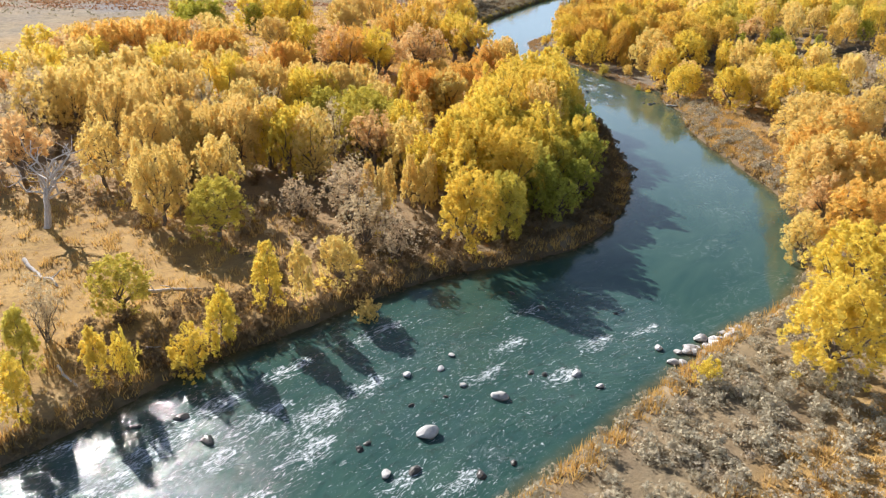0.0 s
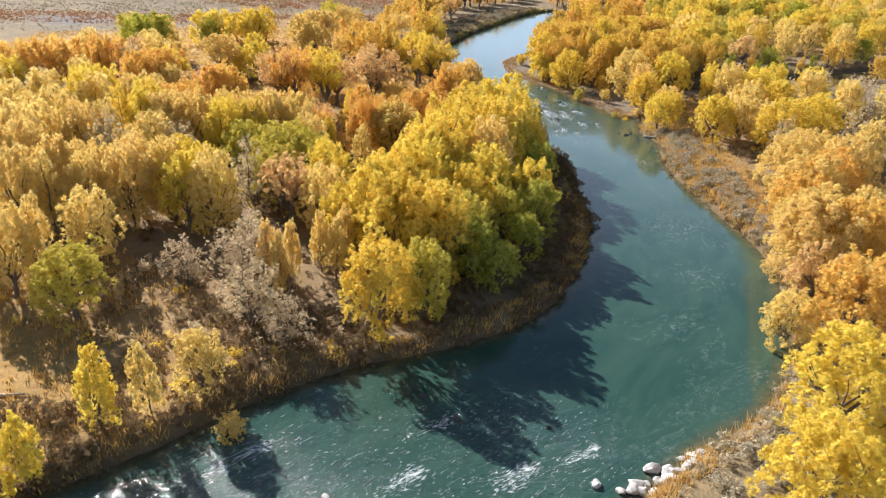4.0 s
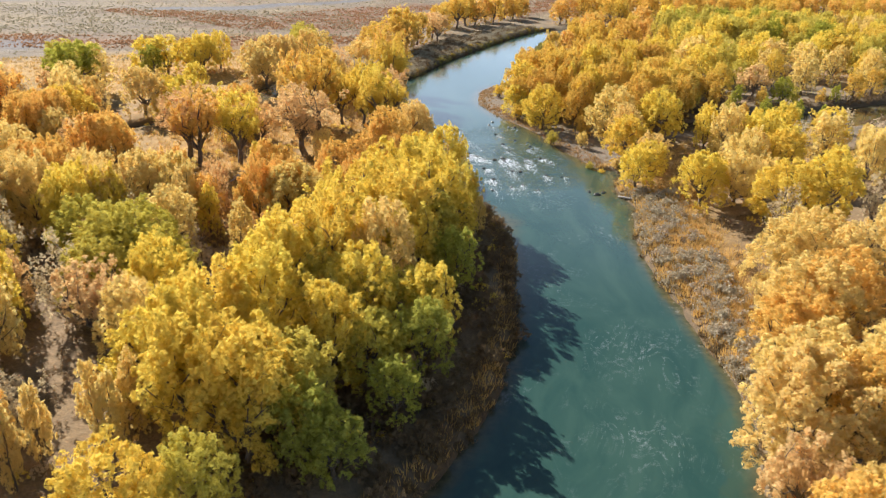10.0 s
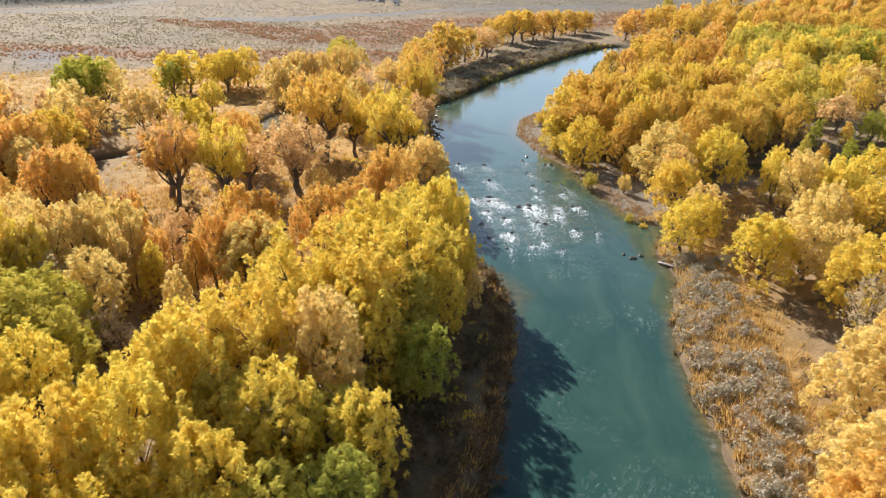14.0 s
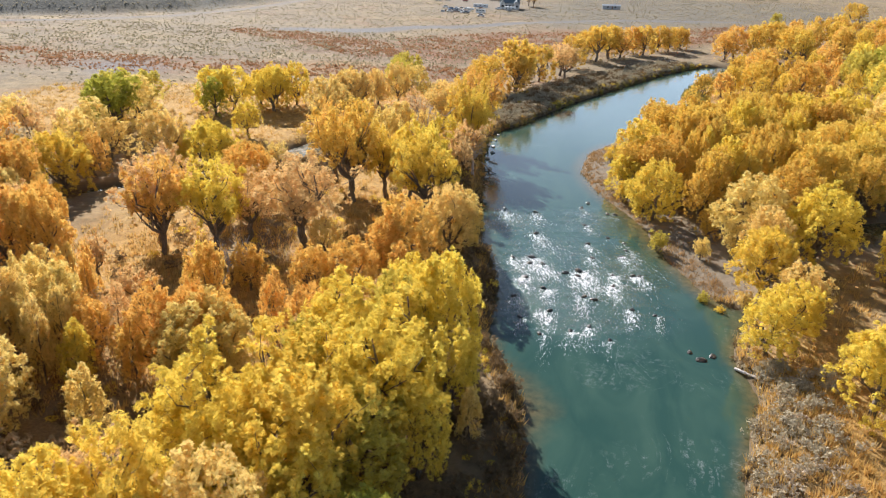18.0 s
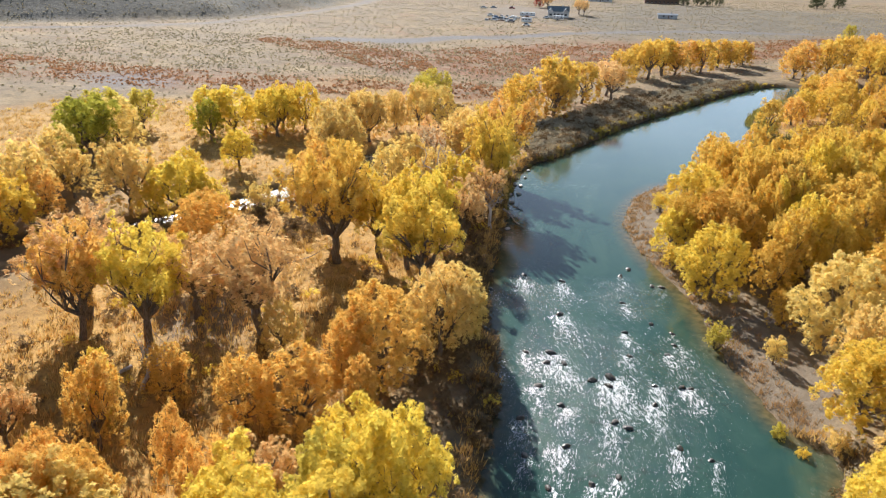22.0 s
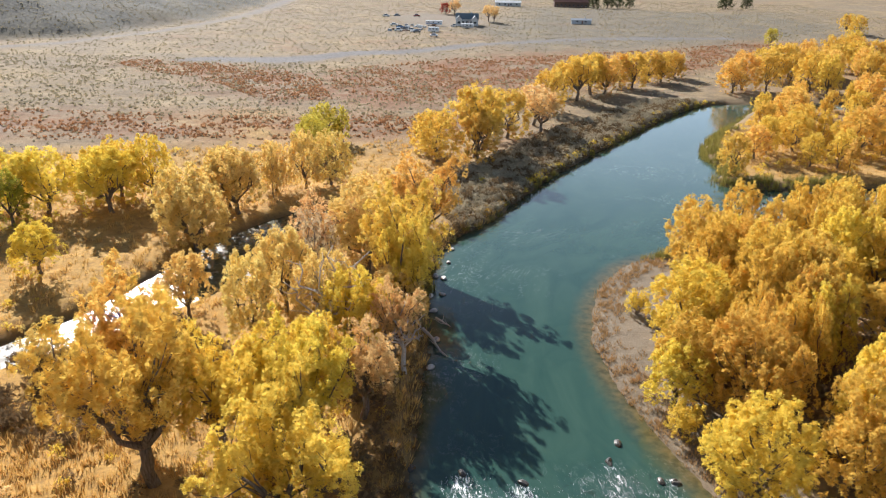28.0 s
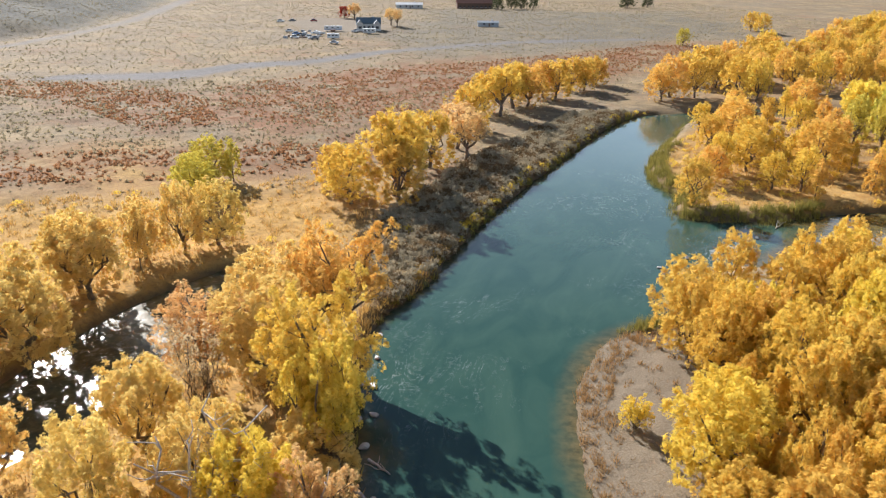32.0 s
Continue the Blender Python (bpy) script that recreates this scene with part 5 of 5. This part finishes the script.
def log(a, b, r, name="fallen_log", label="bleached fallen trunk lying on the ground"):
    rng = np.random.default_rng(int(abs(a[0] * 10 + a[1])))
    v, f = [], []
    za, zb = float(height(*a)[0]), float(height(*b)[0])
    p = limb(v, f, (*a, max(za, 0) + r * 0.8), (*b, max(zb, 0) + r * 0.6), r, r * 0.4, rng, 0.04, 5, 7)
    for k in (2, 3, 4):
        limb(v, f, p[k], p[k] + Vector((rng.normal(0, 0.9), rng.normal(0, 0.9), rng.uniform(0.3, 1.0))), r * 0.35, 0.03, rng, 0.1, 3, 4)
    tagged(new(name, link_mesh(name, v, f, DEADWOOD, True)), label, "log")


log((-54, 86), (-46, 78.5), 0.3)
log((-37, 77), (-29, 79), 0.28)
log((-31, 66), (-22, 70), 0.16)
log((-38, 62), (-32, 56), 0.16)
log((7.4, 263), (11.8, 258), 0.25, label="bleached driftwood trunk sloping from the bank into the river")
log((8, 268), (10.5, 266), 0.18, label="driftwood branch at the river's edge")
log((74, 347), (71, 343), 0.2, label="driftwood caught at the mouth of the side channel")
log((-16, 190), (-17, 184), 0.25)
log((56, 188), (60, 183), 0.2, label="driftwood pole lying on the cut bank")


# ---- the homestead far across the plain ----
SIDING = plain("pale_siding", (0.55, 0.55, 0.53), 0.7)
BLUE_ROOF = plain("slate_blue_roof", (0.13, 0.17, 0.19), 0.6)
BROWN_WALL = plain("brown_boards", (0.16, 0.095, 0.065), 0.8)
RED_ROOF = plain("rusty_roof", (0.22, 0.10, 0.07), 0.7)
WHITE_PAINT = plain("white_paint", (0.74, 0.74, 0.72), 0.4)
BLUE_PAINT = plain("blue_paint", (0.12, 0.22, 0.38), 0.4)
RED_PAINT = plain("red_paint", (0.33, 0.05, 0.04), 0.35)
GREY_PAINT = plain("grey_paint", (0.20, 0.21, 0.22), 0.35)
RUBBER = plain("tyre_rubber", (0.025, 0.025, 0.025), 0.8)
GLASS = Nodes("dark_window_glass").surface((0.03, 0.04, 0.05), 0.08, spec=0.6)
TIN = plain("galvanised_tin", (0.36, 0.39, 0.42), 0.45, 0.4)


def part(name, bm, material, parent, label=""):
    me = bpy.data.meshes.new(name)
    bm.to_mesh(me)
    bm.free()
    me.materials.append(material)
    ob = tagged(new(name, me), label)
    ob.parent = parent
    return ob


def box(w, d, h, at=(0, 0, 0), bevel=0.0):
    """A box standing on at."""
    bm = bmesh.new()
    bmesh.ops.create_cube(bm, size=1.0, matrix=Matrix.Translation((at[0], at[1], at[2] + h / 2)) @ Matrix.Diagonal((w, d, h, 1)))
    if bevel:
        bmesh.ops.bevel(bm, geom=bm.edges[:], offset=bevel, segments=2, affect="EDGES", profile=0.5)
    return bm


def gable(w, d, eave, ridge, over=0.5, thick=0.25, at=(0, 0)):
    """A gabled roof with its ridge along x: two slabs in one mesh."""
    bm = bmesh.new()
    hw, hd = w / 2 + over, d / 2 + over
    drop = (ridge - eave) * over / (d / 2)
    rows = []
    for z in (0.0, thick):
        rows.append([[bm.verts.new((at[0] + sx * hw, at[1] + y, zz + z)) for y, zz in ((-hd, eave - drop), (0, ridge), (hd, eave - drop))] for sx in (-1, 1)])
    lo, hi = rows
    for k in (0, 1):
        bm.faces.new((hi[0][k], hi[1][k], hi[1][k + 1], hi[0][k + 1]))
        bm.faces.new((lo[0][k], lo[0][k + 1], lo[1][k + 1], lo[1][k]))
        for s in (0, 1):
            bm.faces.new((lo[s][k], hi[s][k], hi[s][k + 1], lo[s][k + 1]))
    for k in (0, 2):
        bm.faces.new((lo[0][k], lo[1][k], hi[1][k], hi[0][k]))
    bmesh.ops.recalc_face_normals(bm, faces=bm.faces[:])
    return bm


def gabled_walls(w, d, eave, ridge, at=(0, 0)):
    bm = bmesh.new()
    ends = [[bm.verts.new((at[0] + sx * w / 2, at[1] + y, z)) for y, z in ((-d / 2, -0.4), (d / 2, -0.4), (d / 2, eave), (0, ridge), (-d / 2, eave))] for sx in (-1, 1)]
    bm.faces.new(ends[0][::-1]), bm.faces.new(ends[1])
    for a, b in ((0, 1), (1, 2), (2, 3), (3, 4), (4, 0)):
        bm.faces.new((ends[0][a], ends[0][b], ends[1][b], ends[1][a]))
    bmesh.ops.recalc_face_normals(bm, faces=bm.faces[:])
    return bm


def house(x, y, turn, w, d, eave, ridge, wall, roof, label, wings=(), windows=5):
    base = tagged(new("farmhouse"), label, "house")
    base.matrix_world = pose(x, y, float(height(x, y)[0]), 0, 0, turn)
    part("wall", gabled_walls(w, d, eave, ridge), wall, base)
    part("roof", gable(w, d, eave, ridge), roof, base)
    for wx_, ww in wings:
        wing = part("wing", gabled_walls(ww, 4.0, eave * 0.9, eave * 0.9 + 0.01, (wx_, -d / 2 - 1.2)), wall, base)
        bm = gable(4.6, ww, eave * 0.9, ridge * 0.86, 0.4)
        bmesh.ops.rotate(bm, cent=(0, 0, 0), matrix=Matrix.Rotation(math.pi / 2, 3, "Z"), verts=bm.verts[:])
        bmesh.ops.translate(bm, vec=(wx_, -d / 2 - 1.0, 0), verts=bm.verts[:])
        part("wing_roof", bm, roof, wing)
        bm = bmesh.new()
        yy = -d / 2 - 3.2
        bm.faces.new([bm.verts.new(v) for v in ((wx_ - ww / 2, yy, eave * 0.9), (wx_ + ww / 2, yy, eave * 0.9), (wx_, yy, ridge * 0.86))])
        part("gable_end", bmesh_thick(bm, 0.1), WHITE_PAINT, wing)
        part("window", box(ww * 0.45, 0.12, 1.3, (wx_, yy - 0.05, 1.2)), GLASS, wing)
    for k in range(windows):
        u = -w / 2 + w * (k + 0.7) / (windows + 0.4)
        win = part("window", box(1.3, 0.14, 1.3, (u, -d / 2 - 0.03, 1.1)), GLASS, base)
        part("frame", box(1.6, 0.08, 0.14, (u, -d / 2 - 0.09, 0.96)), WHITE_PAINT, win)
    part("door", box(1.0, 0.14, 2.05, (0.6, -d / 2 - 0.03, 0.1)), BROWN_WALL, base)
    part("chimney", box(0.7, 0.7, 1.6, (w * 0.2, 0.6, ridge - 0.6)), SIDING, base)
    return base


def bmesh_thick(bm, t):
    bmesh.ops.solidify(bm, geom=bm.faces[:], thickness=t)
    return bm


def wheels(base, spots, r, w):
    for sx, sy in spots:
        bm = bmesh.new()
        bmesh.ops.create_cone(bm, cap_ends=True, segments=14, radius1=r, radius2=r, depth=w, matrix=Matrix.Translation((sx, sy, r)) @ Matrix.Rotation(math.pi / 2, 4, "X"))
        wheel = part("wheel", bm, RUBBER, base)
        bm = bmesh.new()
        bmesh.ops.create_cone(bm, cap_ends=True, segments=10, radius1=r * 0.55, radius2=r * 0.5, depth=w * 1.1, matrix=Matrix.Translation((sx, sy, r)) @ Matrix.Rotation(math.pi / 2, 4, "X"))
        part("rim", bm, TIN, wheel)


def trailer(x, y, turn, long, stripe, label):
    base = tagged(new("travel_trailer"), label, "trailer", "vehicles in the yard")
    base.matrix_world = pose(x, y, float(height(x, y)[0]), 0, 0, turn)
    part("body", box(long, 2.5, 2.4, (0, 0, 0.55), 0.22), WHITE_PAINT, base)
    part("stripe", box(long * 0.96, 2.53, 0.35, (0, 0, 1.0)), stripe, base)
    part("air_conditioner", box(0.9, 0.8, 0.3, (0.4, 0, 2.95), 0.06), WHITE_PAINT, base)
    for k in range(3):
        part("window", box(1.1, 2.54, 0.6, (-long * 0.32 + k * long * 0.3, 0, 1.75)), GLASS, base)
    part("drawbar", box(1.4, 0.14, 0.12, (long / 2 + 0.6, 0, 0.5)), GREY_PAINT, base)
    wheels(base, ((-0.5, -1.1), (0.4, -1.1), (-0.5, 1.1), (0.4, 1.1)), 0.36, 0.24)


def car(x, y, turn, paint, label, cargo=False):
    base = tagged(new("pickup_truck" if cargo else "parked_car"), label, "car", "vehicles in the yard")
    base.matrix_world = pose(x, y, float(height(x, y)[0]), 0, 0, turn)
    part("body", box(4.7, 1.8, 0.75, (0, 0, 0.4), 0.16), paint, base)
    cab = box(1.7 if cargo else 2.6, 1.6, 0.72, (0.3 if cargo else -0.2, 0, 1.1))
    for v in cab.verts:
        if v.co.z > 1.5:
            v.co.x *= 0.75
            v.co.y *= 0.85
    cabin = part("cabin", cab, GLASS, base)
    part("roof", box(1.2 if cargo else 1.9, 1.35, 0.06, (0.22 if cargo else -0.15, 0, 1.83), 0.02), paint, cabin)
    for sy in (-0.6, 0.6):
        part("headlight", box(0.06, 0.35, 0.16, (2.34, sy, 0.8)), WHITE_PAINT, base)
    if cargo:
        part("load_bed", box(1.9, 1.6, 0.12, (-1.35, 0, 1.12)), GREY_PAINT, base)
    wheels(base, ((-1.45, -0.82), (1.45, -0.82), (-1.45, 0.82), (1.45, 0.82)), 0.34, 0.22)


house(-66, 669, 12, 14, 8.5, 4.0, 6.8, SIDING, BLUE_ROOF, "pale two-storey farmhouse with slate-blue gabled roofs", ((-5.2, 4.0), (5.0, 4.0)))
house(-12, 868, 10, 30, 10, 4.5, 7.5, BROWN_WALL, RED_ROOF, "long brown ranch building with a rusty roof", (), 8)
house(-66, 856, 10, 22, 8, 3.0, 4.4, SIDING, WHITE_PAINT, "low white-roofed ranch shed on the plain", (), 4)
house(5, 706, 8, 13, 6, 2.4, 3.2, TIN, TIN, "low tin shed standing alone on the plain", (), 2)
trailer(-85, 657, 8, 10.5, BLUE_PAINT, "long white travel trailer with blue stripe in the yard")
trailer(-76, 618, 10, 6.5, WHITE_PAINT, "small white box trailer at the edge of the yard")
trailer(-62, 650, 4, 7.5, GREY_PAINT, "white travel trailer with grey stripe beside the house")
car(-71.5, 655, 60, WHITE_PAINT, "white pickup parked beside the farmhouse", True)
for x, y, turn, paint, label in ((-97, 616, 20, WHITE_PAINT, "white car parked among junk in the yard"), (-96, 629, 70, GREY_PAINT, "grey car parked among junk in the yard"), (-90, 621, -15, WHITE_PAINT, "white car parked among junk in the yard"),
                                 (-85, 613, 30, GREY_PAINT, "grey car parked among junk in the yard"), (-108, 645, 10, WHITE_PAINT, "white car at the rim of the yard"), (-101, 634, 45, BLUE_PAINT, "blue car parked among junk in the yard"),
                                 (-130, 701, 5, WHITE_PAINT, "white car parked behind the yard"), (-125, 711, 25, GREY_PAINT, "grey car parked behind the yard"), (-111, 713, 15, RED_PAINT, "dark red car parked behind the yard"), (-70.5, 596, 0, WHITE_PAINT, "white car on the track below the yard")):
    car(x, y, turn, paint, label)
jrng = np.random.default_rng(12)
for k in range(24):
    x, y = -103 + 20 * jrng.random(), 615 + 40 * jrng.random()
    z = float(height(x, y)[0])
    w, d, h = jrng.uniform(0.8, 2.6, 3)
    bm = box(w, d, h * 0.6, (0, 0, -0.05), 0.06)
    for v in bm.verts:
        v.co.x += 0.15 * v.co.z * jrng.normal()
    me = bpy.data.meshes.new("junk_crate")
    bm.to_mesh(me)
    bm.free()
    me.materials.append((GREY_PAINT, WHITE_PAINT, TIN, BROWN_WALL)[k % 4])
    tagged(new("junk_crate", me), "weathered crate in the cluttered farmyard", "crate", "clutter in the yard").matrix_world = pose(x, y, z, 0, 0, float(jrng.uniform(0, 180)))
LEAVES["red"] = leaf_material("red_leaves", (0.42, 0.07, 0.04), (0.32, 0.05, 0.03), (0.18, 0.03, 0.02), 0.4)
LEAVES["dark"] = leaf_material("dark_leaves", (0.10, 0.12, 0.05), (0.07, 0.085, 0.035), (0.04, 0.05, 0.02), 0.3)
LABELS["red"], LABELS["dark"] = "small maple with dark red leaves beside the farmhouse", "dark green shade tree beside the ranch buildings"
plant("red", 8, (-97, 744, 4))
plant("tan", 11, (-88, 735, 4.5), (-57, 700, 4.5), (-52, 690, 3.5))
plant("dark", 9, (8, 850, 5), (19, 864, 5), (28, 866, 5), (38, 872, 4), (121, 905, 7), (140, 915, 5))
